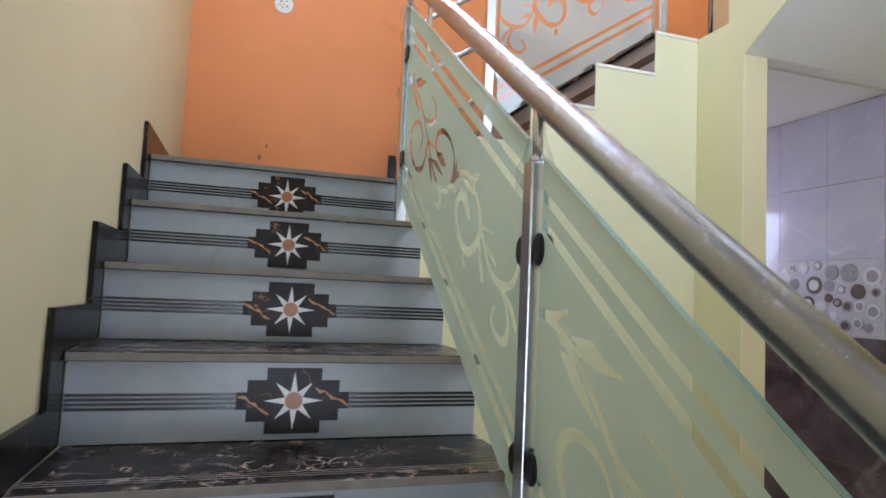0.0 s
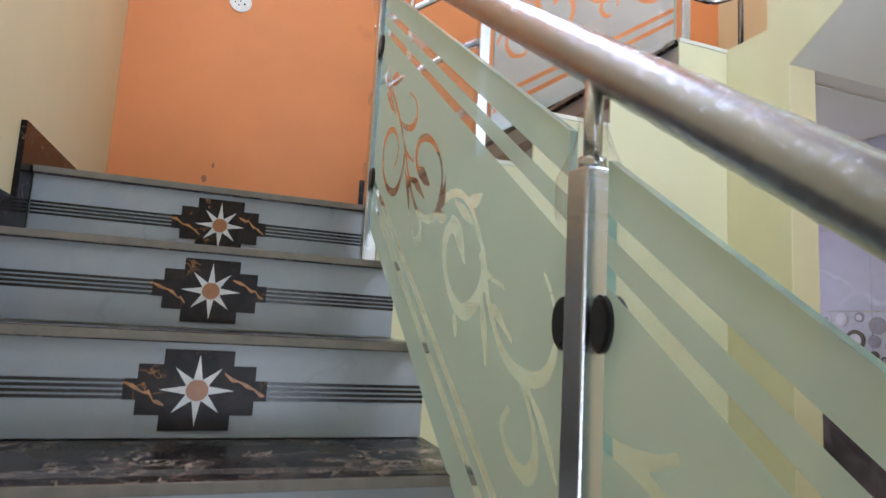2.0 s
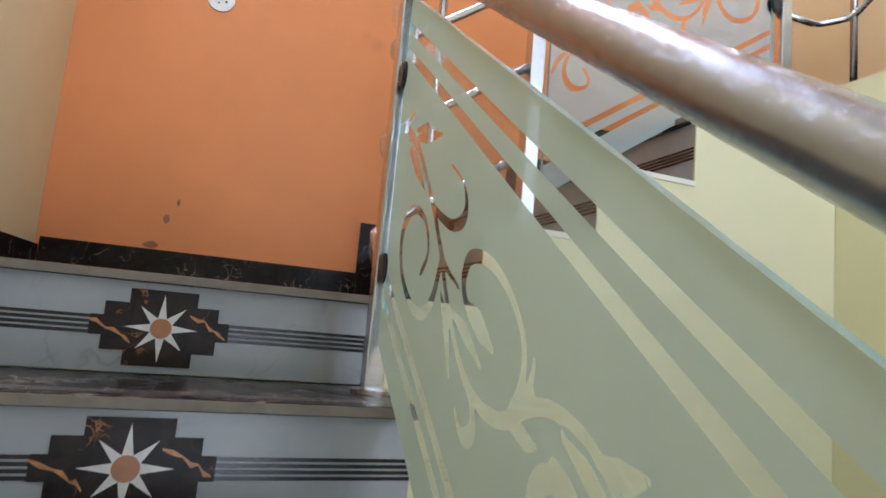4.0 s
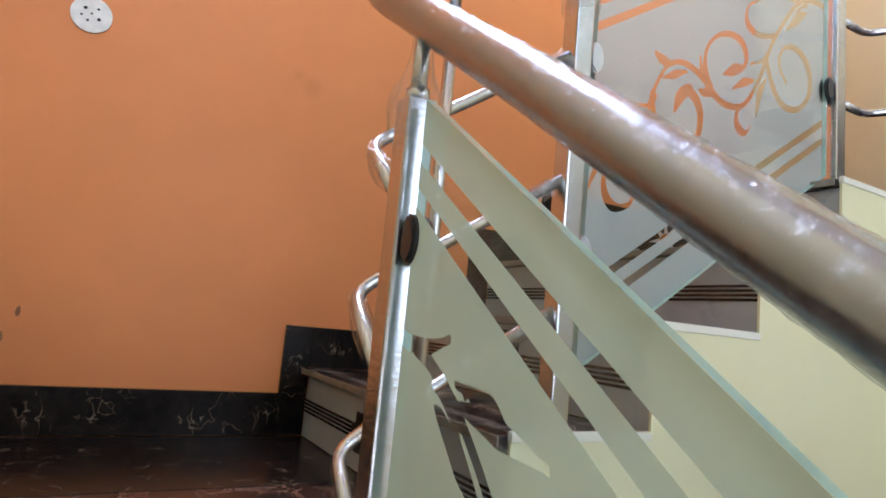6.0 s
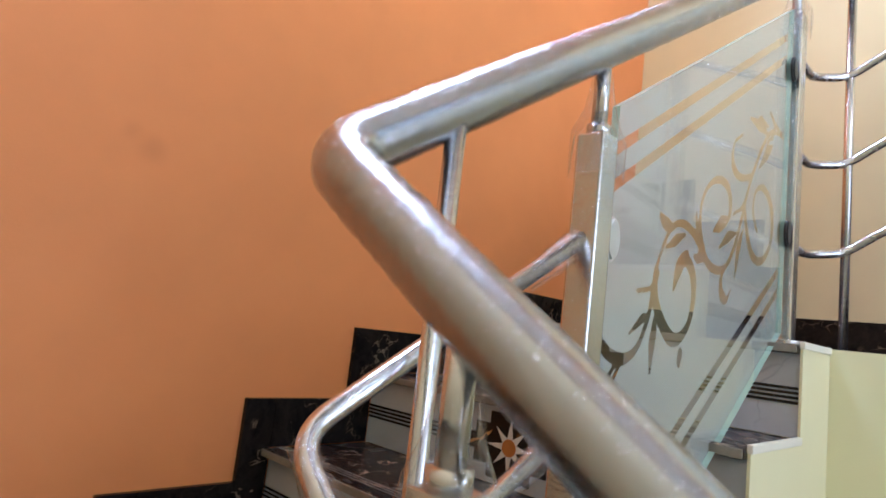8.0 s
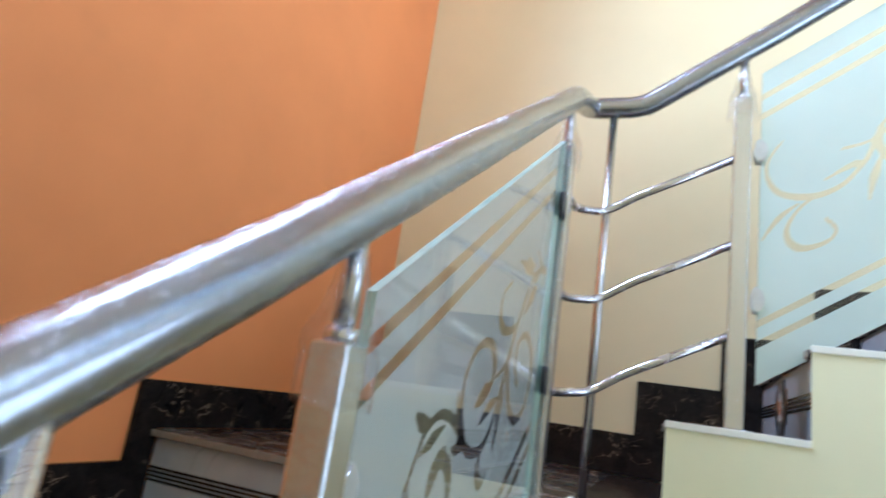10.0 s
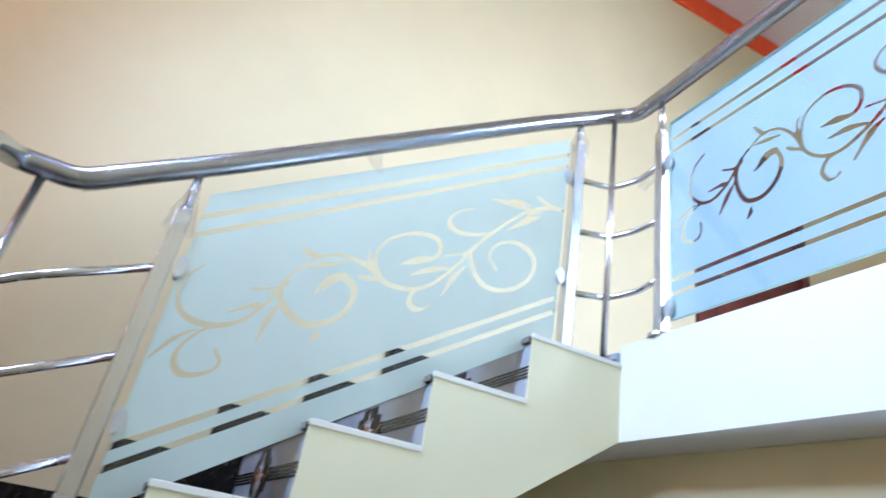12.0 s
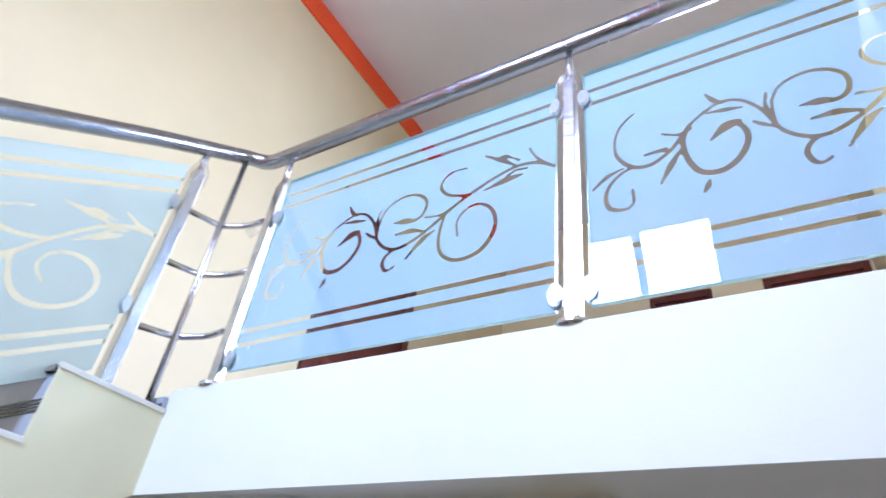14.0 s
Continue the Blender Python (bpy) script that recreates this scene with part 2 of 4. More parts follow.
LILAC = marble("lilac_wall_tile", (0.50, 0.47, 0.56), (0.43, 0.40, 0.50), (0.58, 0.55, 0.63), 0.03, 3, 0.1)
MOCHA = marble("dark_mocha_tile", (0.16, 0.12, 0.13), (0.06, 0.045, 0.05), (0.3, 0.24, 0.24), 0.08, 4, 0.15)
RING_BASE = plain("silver_grey_tile", (0.50, 0.47, 0.54), 0.2)
RING_A = plain("pearl_ring", (0.30, 0.27, 0.31), 0.2)
RING_B = plain("bronze_disc", (0.14, 0.10, 0.09), 0.25, 0.3)
RING_C = plain("pale_disc", (0.62, 0.6, 0.66), 0.15)
FLOOR_TILE = marble("cream_floor_tile", (0.62, 0.57, 0.5), (0.55, 0.5, 0.43), (0.5, 0.44, 0.36), 0.03, 2, 0.12)
SCUFF = plain("grey_scuff", (0.36, 0.15, 0.065), 0.7, 0, 50, 0.2)
FRAME_PAINT = plain("white_window_frame", (0.75, 0.75, 0.74), 0.4)



def clear_wrap(name):
    """Thin crumpled packing film: nearly clear, with bright folds."""
    m = clear_glass(name, (0.97, 0.97, 0.97), 0.07)
    n, l = m.node_tree.nodes, m.node_tree.links
    v = coords(n, l)
    k = n.new("ShaderNodeBump")
    k.inputs["Strength"].default_value, k.inputs["Distance"].default_value = 0.9, 0.004
    l.new(noise_tex(n, l, v, 70, 4, 0.6, 2.0), k.inputs["Height"])
    g = next(q for q in n if q.type == "BSDF_GLOSSY")
    g.inputs["Roughness"].default_value = 0.12
    l.new(k.outputs["Normal"], g.inputs["Normal"])
    return m


FILM = clear_wrap("clear_packing_film")

# ---- mesh helpers ----


def part(name, bm, mat, parent=None, label="", smooth=False):
    """Links a bmesh, drawn in plan units, as one mesh object in metres."""
    me = bpy.data.meshes.new(name)
    bmesh.ops.recalc_face_normals(bm, faces=bm.faces)
    bm.transform(Matrix.Scale(M, 4))
    bm.to_mesh(me)
    bm.free()
    for m in (mat if isinstance(mat, (list, tuple)) else [mat]):
        me.materials.append(m)
    if smooth:
        for p in me.polygons:
            p.use_smooth = True
    ob = new(name, me)
    if parent is not None:
        ob.parent = parent
    if label:
        tagged(ob, label)
    return ob


def box_into(bm, x0, x1, y0, y1, z0, z1, bevel=0.0, mat=0):
    m = Matrix.Translation(((x0 + x1) / 2, (y0 + y1) / 2, (z0 + z1) / 2)) @ Matrix.Diagonal((x1 - x0, y1 - y0, z1 - z0, 1))
    made = bmesh.ops.create_cube(bm, size=1, matrix=m)["verts"]
    faces = {f for v in made for f in v.link_faces}
    for f in faces:
        f.material_index = mat
    if bevel:
        edges = list({e for v in made for e in v.link_edges})
        bmesh.ops.bevel(bm, geom=edges, offset=bevel, segments=2, affect="EDGES", profile=0.6)


def box(x0, x1, y0, y1, z0, z1, bevel=0.0):
    bm = bmesh.new()
    box_into(bm, x0, x1, y0, y1, z0, z1, bevel)
    return bm


def prism(points, place):
    """A flat outline (u, v) given thickness: place(u, v, w) for w = 0 and 1."""
    bm = bmesh.new()
    a = [bm.verts.new(place(u, v, 0)) for u, v in points]
    b = [bm.verts.new(place(u, v, 1)) for u, v in points]
    bm.faces.new(a[::-1])
    bm.faces.new(b)
    k = len(points)
    for i in range(k):
        bm.faces.new((a[i], a[(i + 1) % k], b[(i + 1) % k], b[i]))
    return bm


def tube_into(bm, points, radius, sides=16, close=True):
    """A round tube along a line of points."""
    pts = [Vector(p) for p in points]
    rings = []
    up = Vector((0, 0, 1))
    for i, p in enumerate(pts):
        d = (pts[min(i + 1, len(pts) - 1)] - pts[max(i - 1, 0)]).normalized()
        ref = up if abs(d.z) < 0.95 else Vector((1, 0, 0))
        if rings:
            ref = last - d * last.dot(d)
        else:
            ref = ref - d * ref.dot(d)
        ref.normalize()
        last = ref
        side = d.cross(ref)
        rings.append([bm.verts.new(p + radius * (math.cos(a) * ref + math.sin(a) * side))
                      for a in (2 * math.pi * k / sides for k in range(sides))])
    for r0, r1 in zip(rings, rings[1:]):
        for k in range(sides):
            bm.faces.new((r0[k], r0[(k + 1) % sides], r1[(k + 1) % sides], r1[k]))
    if close:
        bm.faces.new(rings[0][::-1])
        bm.faces.new(rings[-1])


def rounded(points, radius, steps=7):
    """The same line with its corners rounded off."""
    pts = [Vector(p) for p in points]
    out = [pts[0]]
    for a, b, c in zip(pts, pts[1:], pts[2:]):
        r = min(radius, (a - b).length * 0.45, (c - b).length * 0.45)
        p0, p1 = b + (a - b).normalized() * r, b + (c - b).normalized() * r
        for i in range(steps + 1):
            t = i / steps
            out.append(p0 * (1 - t) ** 2 + b * 2 * t * (1 - t) + p1 * t * t)
    return out + [pts[-1]]


def tube(points, radius, sides=16, bend=0.0):
    bm = bmesh.new()
    tube_into(bm, rounded(points, bend) if bend else points, radius, sides)
    return bm


def thing(name, place=(0, 0, 0)):
    ob = new(name)
    ob.location = place
    return ob


def structure(name, bm, mat, label, category):
    return tagged(part(name, bm, mat), label, category, kind="structure")


# ---- structure ----
T = 0.15


def wall_with_holes(axis, at, thick, lo, hi, z0, z1, holes):
    """A wall across x ('y' plane) or y ('x' plane) with rectangular openings right through it."""
    us = sorted({lo, hi, *[h[0] for h in holes], *[h[1] for h in holes]})
    zs = sorted({z0, z1, *[h[2] for h in holes], *[h[3] for h in holes]})
    bm = bmesh.new()
    solid = {}
    for i in range(len(us) - 1):
        for j in range(len(zs) - 1):
            uc, zc = (us[i] + us[i + 1]) / 2, (zs[j] + zs[j + 1]) / 2
            solid[i, j] = not any(h[0] < uc < h[1] and h[2] < zc < h[3] for h in holes)

    def corner(u, w, z):
        return (u, at + w * thick, z) if axis == "y" else (at + w * thick, u, z)
    for (i, j), s in solid.items():
        if not s:
            continue
        u0, u1, a, b = us[i], us[i + 1], zs[j], zs[j + 1]
        for w in (0, 1):
            bm.faces.new([bm.verts.new(corner(*q)) for q in ((u0, w, a), (u1, w, a), (u1, w, b), (u0, w, b))])
        for (di, dj), q in (((-1, 0), ((u0, a), (u0, b))), ((1, 0), ((u1, a), (u1, b))), ((0, -1), ((u0, a), (u1, a))), ((0, 1), ((u0, b), (u1, b)))):
            if not solid.get((i + di, j + dj), False):
                (ua, za), (ub, zb) = q
                bm.faces.new([bm.verts.new(corner(*c)) for c in ((ua, 0, za), (ub, 0, zb), (ub, 1, zb), (ua, 1, za))])
    bmesh.ops.remove_doubles(bm, verts=bm.verts, dist=1e-5)
    return bm


WIN = (0.42, 1.40, 2.5, 3.66)          # stair window
NOOK_WIN = (1.8, 2.25, -0.22, 0.24)
structure("wall_north", wall_with_holes("y", YN, T, XW - T, XE + T, GROUND, CEIL, [WIN, NOOK_WIN]), ORANGE,
          "orange painted plaster wall behind the stair landing", "wall")
# the opening high on this wall is unseen, added for the fill lamp
structure("wall_west", wall_with_holes("x", XW - T, T, YS, YN - 0.001, GROUND, CEIL, [(-4.1, -2.7, 2.6, 3.8)]), CREAM, "cream painted plaster wall beside the stairs", "wall")
structure("wall_east", wall_with_holes("x", XE, T, YS, YN - 0.001, GROUND, CEIL,
                                       [(-3.62, -2.70, UPPER, 3.66)]), CREAM,
          "cream painted plaster wall beside the upper stair flight", "wall")
# the low third opening is unseen, added to let light onto the stairs
structure("wall_south", wall_with_holes("y", YS - T, T, XW - T, XE + T, GROUND, CEIL,
                                        [(-0.41, 0.28, UPPER, 3.84), (0.64, 1.12, UPPER, 3.84), (-0.35, 0.85, GROUND, 0.55)]), CREAM,
          "cream painted plaster wall of the upper hall", "wall")
ROOM_WIN = (0.72, 1.68, 0.2, 1.25)     # window of the room under the upper hall
YR = -1.69
structure("wall_room", wall_with_holes("y", YR - 0.11, 0.11, 0.47, XE - 0.001, GROUND + 0.001, 1.368, [ROOM_WIN]), CREAM,
          "cream painted plaster wall under the upper floor slab", "wall")
structure("floor", box(XW - T, XE + T, YS - T, YN + T, GROUND - 0.1, GROUND), FLOOR_TILE, "cream polished ground floor tiles", "floor")
structure("ground", box(-60, 60, -60, 60, GROUND - 0.3, GROUND - 0.12), GROUT, "bare grey-brown ground round the house", "ground")
structure("ceiling", box(XW - T, XE + T, YS - T, YN + T, CEIL, CEIL + 0.12), WHITE, "white painted flat ceiling", "ceiling")
slab = structure("upper_floor", box(XW + 0.002, XE - 0.002, YS + 0.002, YB - 0.004, 1.369, UPPER - 0.012), WHITE,
                 "white painted slab of the upper floor", "floor")
structure("upper_floor_tiles", box(XW + 0.002, XE - 0.002, YS + 0.002, YB - 0.05, UPPER - 0.012, UPPER), FLOOR_TILE,
          "cream polished upper floor tiles", "floor")
structure("trim_slab_edge", box(XW + 0.002, XS + 0.004, YB - 0.004, YB, 1.365, UPPER, 0.001), EDGE,
          "off-white painted edge of the upper floor slab", "trim")
bm = bmesh.new()
box_into(bm, XE - 0.02, XE, YS + 0.01, YN - 0.01, 4.60, CEIL - 0.002, 0.004)
structure("trim_ceiling_band", bm, BAND, "bright orange painted band below the ceiling", "trim")

# ---- staircase flights ----


def star_tile(parent, face, half):
    """Stepped dark cross with an eight-pointed white star and a brown-orange disc; face(u, v, d) places it on a riser."""
    a, b, c = half, half * 0.82, half * 0.49
    h1, h2, h3 = 0.066, 0.041, 0.017
    out = [(-a, -h3), (-b, -h3), (-b, -h2), (-c, -h2), (-c, -h1), (c, -h1), (c, -h2), (b, -h2), (b, -h3), (a, -h3),
           (a, h3), (b, h3), (b, h2), (c, h2), (c, h1), (-c, h1), (-c, h2), (-b, h2), (-b, h3), (-a, h3)]
    tile = part("star_tile", prism(out, lambda u, v, w: face(u, v, 0.001 + 0.0022 * w)), GOLD_MARBLE, parent,
                "stepped black marble inlay with gold veins")
    for side in (-1, 1):
        # a jagged gold vein across each arm
        run, w = [(0.40, 0.027), (0.50, 0.019), (0.58, 0.017), (0.68, 0.006), (0.77, 0.004), (0.88, -0.005), (0.99, -0.010)], 0.0028
        up = [(side * a * u + 0.004 * math.sin(9 * u + 40 * face(0, 0, 0)[2]), side * v + 0.002 * math.sin(23 * u + 60 * face(0, 0, 0)[2])) for u, v in run]
        bm = bmesh.new()
        rows = [[bm.verts.new(face(u, v + e * w * (0.5 + 0.9 * (i % 2)), 0.00345)) for e in (-1, 1)] for i, (u, v) in enumerate(up)]
        for r0, r1 in zip(rows, rows[1:]):
            bm.faces.new((r0[0], r1[0], r1[1], r0[1]))
        part("gold_vein", bm, GOLD_VEIN, parent, "thin jagged gold vein")
    pts = []
    for k in range(8):
        t, tip = k * math.pi / 4, 0.059 if k % 2 == 0 else 0.052
        pts += [(tip * math.cos(t), tip * math.sin(t)), (0.0185 * math.cos(t + math.pi / 8), 0.0185 * math.sin(t + math.pi / 8))]
    bm = prism(pts, lambda u, v, w: face(u, v, 0.0034 + 0.0008 * w))
    disc = [(0.0175 * math.cos(2 * math.pi * k / 20), 0.0175 * math.sin(2 * math.pi * k / 20)) for k in range(20)]
    part("star", bm, INLAY_WHITE, parent, "white eight-pointed inlaid star")
    part("disc", prism(disc, lambda u, v, w: face(u, v, 0.0036 + 0.002 * w)), INLAY_ORANGE, parent, "brown-orange round inlay")


def stripes(parent, face, u0, u1, half):
    """Four thin black lines on either side of the star."""
    for a, b in ((u0, -half), (half, u1)):
        for k in range(4):
            v = (k - 1.5) * 0.0088
            bm = bmesh.new()
            q = [face(a, v - 0.0028, 0.0015), face(b, v - 0.0028, 0.0015), face(b, v + 0.0028, 0.0015), face(a, v + 0.0028, 0.0015)]
            bm.faces.new([bm.verts.new(p) for p in q])
            part("stripe_inlay", bm, INLAY_BLACK, parent, "thin black inlaid line")


def flight_step(flight, face, tread_box, u0, u1, star=True, mid=0.0):
    """One step: white riser with its inlay, dark tread with raw nosing. face(u, v, d): u along the riser, v up from its middle, d outward."""
    h = R - 0.02
    riser = part("riser", prism([(u0, -h / 2), (u1, -h / 2), (u1, h / 2), (u0, h / 2)], lambda u, v, w: face(u, v, -0.012 + 0.012 * w)),
                 WHITE_TILE, flight, "white polished riser tile")
    half = 0.112

    def shifted(u, v, d):
        return face(u + mid, v, d)
    if star:
        star_tile(riser, shifted, half)
    stripes(riser, shifted, u0 - mid, u1 - mid, half)
    return riser


def tread(flight, x0, x1, y0, y1, z, front, stone=None):
    """A tread slab whose nosing looks to the side named by front, with white pin lines along it."""
    t = part("tread", box(x0, x1, y0, y1, z - 0.018, z, 0.004), stone or TREAD_MARBLE, flight, "dark brown veined marble tread")
    bm = bmesh.new()
    if front == "-y":
        box_into(bm, x0 + 0.001, x1 - 0.001, y0 - 0.004, y0 - 0.0005, z - 0.016, z - 0.001, 0.0012)
    elif front == "-x":
        box_into(bm, x0 - 0.004, x0 - 0.0005, y0 + 0.001, y1 - 0.001, z - 0.016, z - 0.001, 0.0012)
    else:
        box_into(bm, x0 + 0.001, x1 - 0.001, y1 + 0.0005, y1 + 0.004, z - 0.016, z - 0.001, 0.0012)
    part("nosing", bm, RAW_EDGE, t, "raw pale stone nosing edge")
    for k in range(3):
        o = 0.03 + 0.011 * k
        if front == "-y":
            q = ((x0, y0 + o), (x1, y0 + o), (x1, y0 + o + 0.003), (x0, y0 + o + 0.003))
        elif front == "-x":
            q = ((x0 + o, y0), (x0 + o + 0.003, y0), (x0 + o + 0.003, y1), (x0 + o, y1))
        else:
            q = ((x0, y1 - o - 0.003), (x1, y1 - o - 0.003), (x1, y1 - o), (x0, y1 - o))
        bm = bmesh.new()
        bm.faces.new([bm.verts.new((*p, z + 0.0008)) for p in q])
        part("pin_line", bm, PIN, t, "thin pale inlaid line")


NOSE, NOSE3 = 0.018, 0.007
# first flight, climbing towards the orange wall
flight1 = tagged(thing("lower_stair_flight", (0, 0, 0)), "lower stair flight with star-inlaid white risers and dark marble treads", "stairs")
prof = [(-8 * G1, GROUND)]
for k in range(8, -1, -1):
    prof += [(-k * G1 + 0.012, -(k + 1) * R if k < 8 else GROUND), (-k * G1 + 0.012, -k * R - 0.026)]
prof = prof[1:] + [(YN - 0.002, -0.026), (YN - 0.002, GROUND)]
part("stair_body", prism(prof, lambda u, v, w: (XW + 0.002 + w * (XF1 - XW - 0.004), u, v)), YELLOW, flight1, "pale yellow painted stair body")
for k in range(9):
    y, top = -k * G1, -k * R
    mid_z = top - 0.018 - (R - 0.02) / 2
    flight_step(flight1, lambda u, v, d, y=y, mz=mid_z: (u, y - d, mz + v), None, XW + 0.014, XF1 - 0.004)
    if k:
        tread(flight1, XW + 0.014, XF1 + 0.004, y - NOSE, y + G1 + 0.01, top, "-y")
# first landing
landing1 = tagged(thing("lower_landing"), "dark veined marble stair landing below the orange wall", "landing")
tread(landing1, XW + 0.014, 0.592 + 0.008, -NOSE, 0.42, 0, "-y", BROWN_MARBLE)
part("slab", box(XW + 0.014, 0.592 + 0.008, 0.4215, YN - 0.014, -0.026, 0, 0.002), BLACK_MARBLE, landing1, "black veined marble slab")

# second flight along the orange wall
flight2 = tagged(thing("middle_stair_flight"), "short middle stair flight along the orange wall, white inlaid risers", "stairs")
X2 = [1.402 - G2 * (4 - k) for k in (1, 2, 3, 4)]
prof = [(XF1, GROUND), (XF1, -0.026), (X2[0] + 0.012, -0.026)]
for k in range(4):
    prof += [(X2[k] + 0.012, (k + 1) * R - 0.026)]
    prof += [((X2[k + 1] + 0.012) if k < 3 else XS + 0.1, (k + 1) * R - 0.026)]
prof += [(XS + 0.1, GROUND)]
part("stair_body", prism(prof, lambda u, v, w: (u, YF2 + 0.006 + w * (YN - YF2 - 0.008), v)), YELLOW, flight2, "pale yellow painted stair body")
prof_side = [(XF1 + 0.001, GROUND), (XF1 + 0.001, 0.0), (X2[0] - 0.004, 0.0)]
for k in range(4):
    prof_side += [(X2[k] - 0.004, (k + 1) * R + 0.004), ((X2[k + 1] - 0.004) if k < 3 else XS - 0.001, (k + 1) * R + 0.004)]
prof_side += [(XS - 0.001, GROUND)]
part("side_plaster", prism(prof_side, lambda u, v, w: (u, YF2 + 0.005 * w, v)), YELLOW, flight2, "pale yellow stepped side plaster")
for k in range(4):
    x, top = X2[k], (k + 1) * R
    mid_z = top - 0.018 - (R - 0.02) / 2
    flight_step(flight2, lambda u, v, d, x=x, mz=mid_z: (x - d, u, mz + v), None, YF2 + 0.006, YN - 0.014, True, 0.42)
    x1 = X2[k + 1] + 0.01 if k < 3 else XE - 0.014
    if k < 3:
        tread(flight2, x - NOSE, x1, YF2 + 0.006, YN - 0.014, top, "-x")
for k in range(4):
    x1 = X2[k + 1] - 0.004 if k < 3 else XS - 0.001
    part("plaster_lip", box(X2[k] - 0.006, x1, YF2 - 0.004, YF2 + 0.006, (k + 1) * R - 0.008, (k + 1) * R + 0.006, 0.002), EDGE, flight2, "off-white plaster lip")
landing2 = tagged(thing("upper_landing"), "dark veined marble corner landing between two stair flights", "landing")
tread(landing2, X2[3] - NOSE, XE - 0.014, YF2 + 0.006, YN - 0.014, 4 * R, "-x")
part("landing_slab", box(XS + 0.1, XE - 0.002, -0.206, YN - 0.014, 4 * R - 0.15, 4 * R - 0.027), WHITE, landing2, "white painted slab underside")
part("floor_strip", box(XS + 0.006, XE - 0.014, -0.206, YF2 + 0.005, 4 * R - 0.0262, 4 * R - 0.0005), BLACK_MARBLE, landing2, "black marble strip")

# third flight along the cream wall, up to the hall
flight3 = tagged(thing("upper_stair_flight"), "upper stair flight with pale yellow stepped side and sloping soffit", "stairs")
Y3 = [-0.206, -0.456, -0.715, -0.975, -1.232]
prof_top = [(YF2 + 0.004, 4 * R - 0.03)]
for k in range(5):
    prof_top += [(Y3[k] - 0.012, (4 + k) * R - 0.026), (Y3[k] - 0.012, (5 + k) * R - 0.026)]
prof_top += [(YB - 0.002, 9 * R - 0.026)]
soffit = [(YB - 0.002, 1.367), (-0.28, 0.556), (YF2 + 0.004, 0.556)]
part("stair_body", prism(prof_top + soffit, lambda u, v, w: (XS + 0.006 + w * (XE - XS - 0.008), u, v)), WHITE, flight3, "white painted stair soffit")
side_top = [(YF2, GROUND), (YF2, 4 * R + 0.004)]
for k in range(5):
    side_top += [(Y3[k] + 0.004, (4 + k) * R + 0.004), (Y3[k] + 0.004, (5 + k) * R + 0.004)]
side_top += [(YB, 9 * R + 0.004), (YB, 1.365), (-0.28, 0.554), (-0.28, GROUND)]
part("side_plaster", prism(side_top, lambda u, v, w: (XS + 0.005 * w, u, v)), YELLOW, flight3, "pale yellow stepped side plaster")
for k in range(5):
    y, top = Y3[k], (5 + k) * R
    mid_z = top - 0.018 - (R - 0.02) / 2
    flight_step(flight3, lambda u, v, d, y=y, mz=mid_z: (u, y + d, mz + v), None, XS + 0.006, XE - 0.014, True, 2.03)
    y0 = Y3[k + 1] - 0.01 if k < 4 else YB + 0.002
    tread(flight3, XS + 0.006, XE - 0.014, y0, y + NOSE3, top, "+y")
flight_step(flight3, lambda u, v, d: (u, YB + 0.012 + d, UPPER - 0.045 + v * 0.3), None, XS + 0.006, XE - 0.014, False, 2.08)
for k in range(5):
    y0 = Y3[k + 1] + 0.004 if k < 4 else YB + 0.001
    part("plaster_lip", box(XS - 0.004, XS + 0.006, y0, Y3[k] + 0.006, (5 + k) * R - 0.008, (5 + k) * R + 0.006, 0.002), EDGE, flight3, "off-white plaster lip")
structure("wall_column", box(XS + 0.0052, 1.716, -0.28, YF2 + 0.004, GROUND, 0.555, 0.002), CREAM, "cream painted wall end under the stair landing", "wall")

# stepped black marble skirtings


def skirting(name, corners, place, label):
    for i, pts in enumerate(corners):
        tagged(part(name, prism(pts, place), BLACK_MARBLE), label, "skirting", "stepped skirting", "structure")


S = 0.106
SK = 0.072
SKW, SW = 0.092, 0.082
pieces = []
for k in range(8, -1, -1):
    y, top = -k * G1 - SKW, -k * R
    pieces.append([(y, top - R + 0.001), (y + SKW - 0.0005, top - R + 0.001), (y + SKW - 0.0005, top + SW), (y, top + SW)])
    y1 = -(k - 1) * G1 - SKW - 0.0005 if k else YN - 0.013
    pieces.append([(y + SKW + 0.0005, top + 0.0005), (y1, top + 0.0005), (y1, top + SW), (y + SKW + 0.0005, top + SW)])
skirting("baseboard_west", pieces, lambda u, v, w: (XW + 0.012 * w, u, v), "black veined marble stepped skirting on cream wall")
pieces = [[(XW + 0.013, 0.001), (X2[0] - SK - 0.0015, 0.001), (X2[0] - SK - 0.0015, S), (XW + 0.013, S)]]
for k in range(4):
    x, top = X2[k] - SK, (k + 1) * R
    pieces.append([(x, top - R + 0.001), (x + SK - 0.0005, top - R + 0.001), (x + SK - 0.0005, top + S), (x, top + S)])
    x1 = X2[k + 1] - SK - 0.0005 if k < 3 else XE - 0.013
    pieces.append([(x + SK + 0.0005, top + 0.0005), (x1, top + 0.0005), (x1, top + S), (x + SK + 0.0005, top + S)])
skirting("baseboard_north", pieces, lambda u, v, w: (u, YN - 0.012 * w, v), "black veined marble stepped skirting on orange wall")
SKE, SE = 0.121, 0.13
pieces = [[(YN - 0.013, 4 * R + 0.001), (Y3[0] + SKE - 0.0015, 4 * R + 0.001), (Y3[0] + SKE - 0.0015, 4 * R + SE), (YN - 0.013, 4 * R + SE)]]
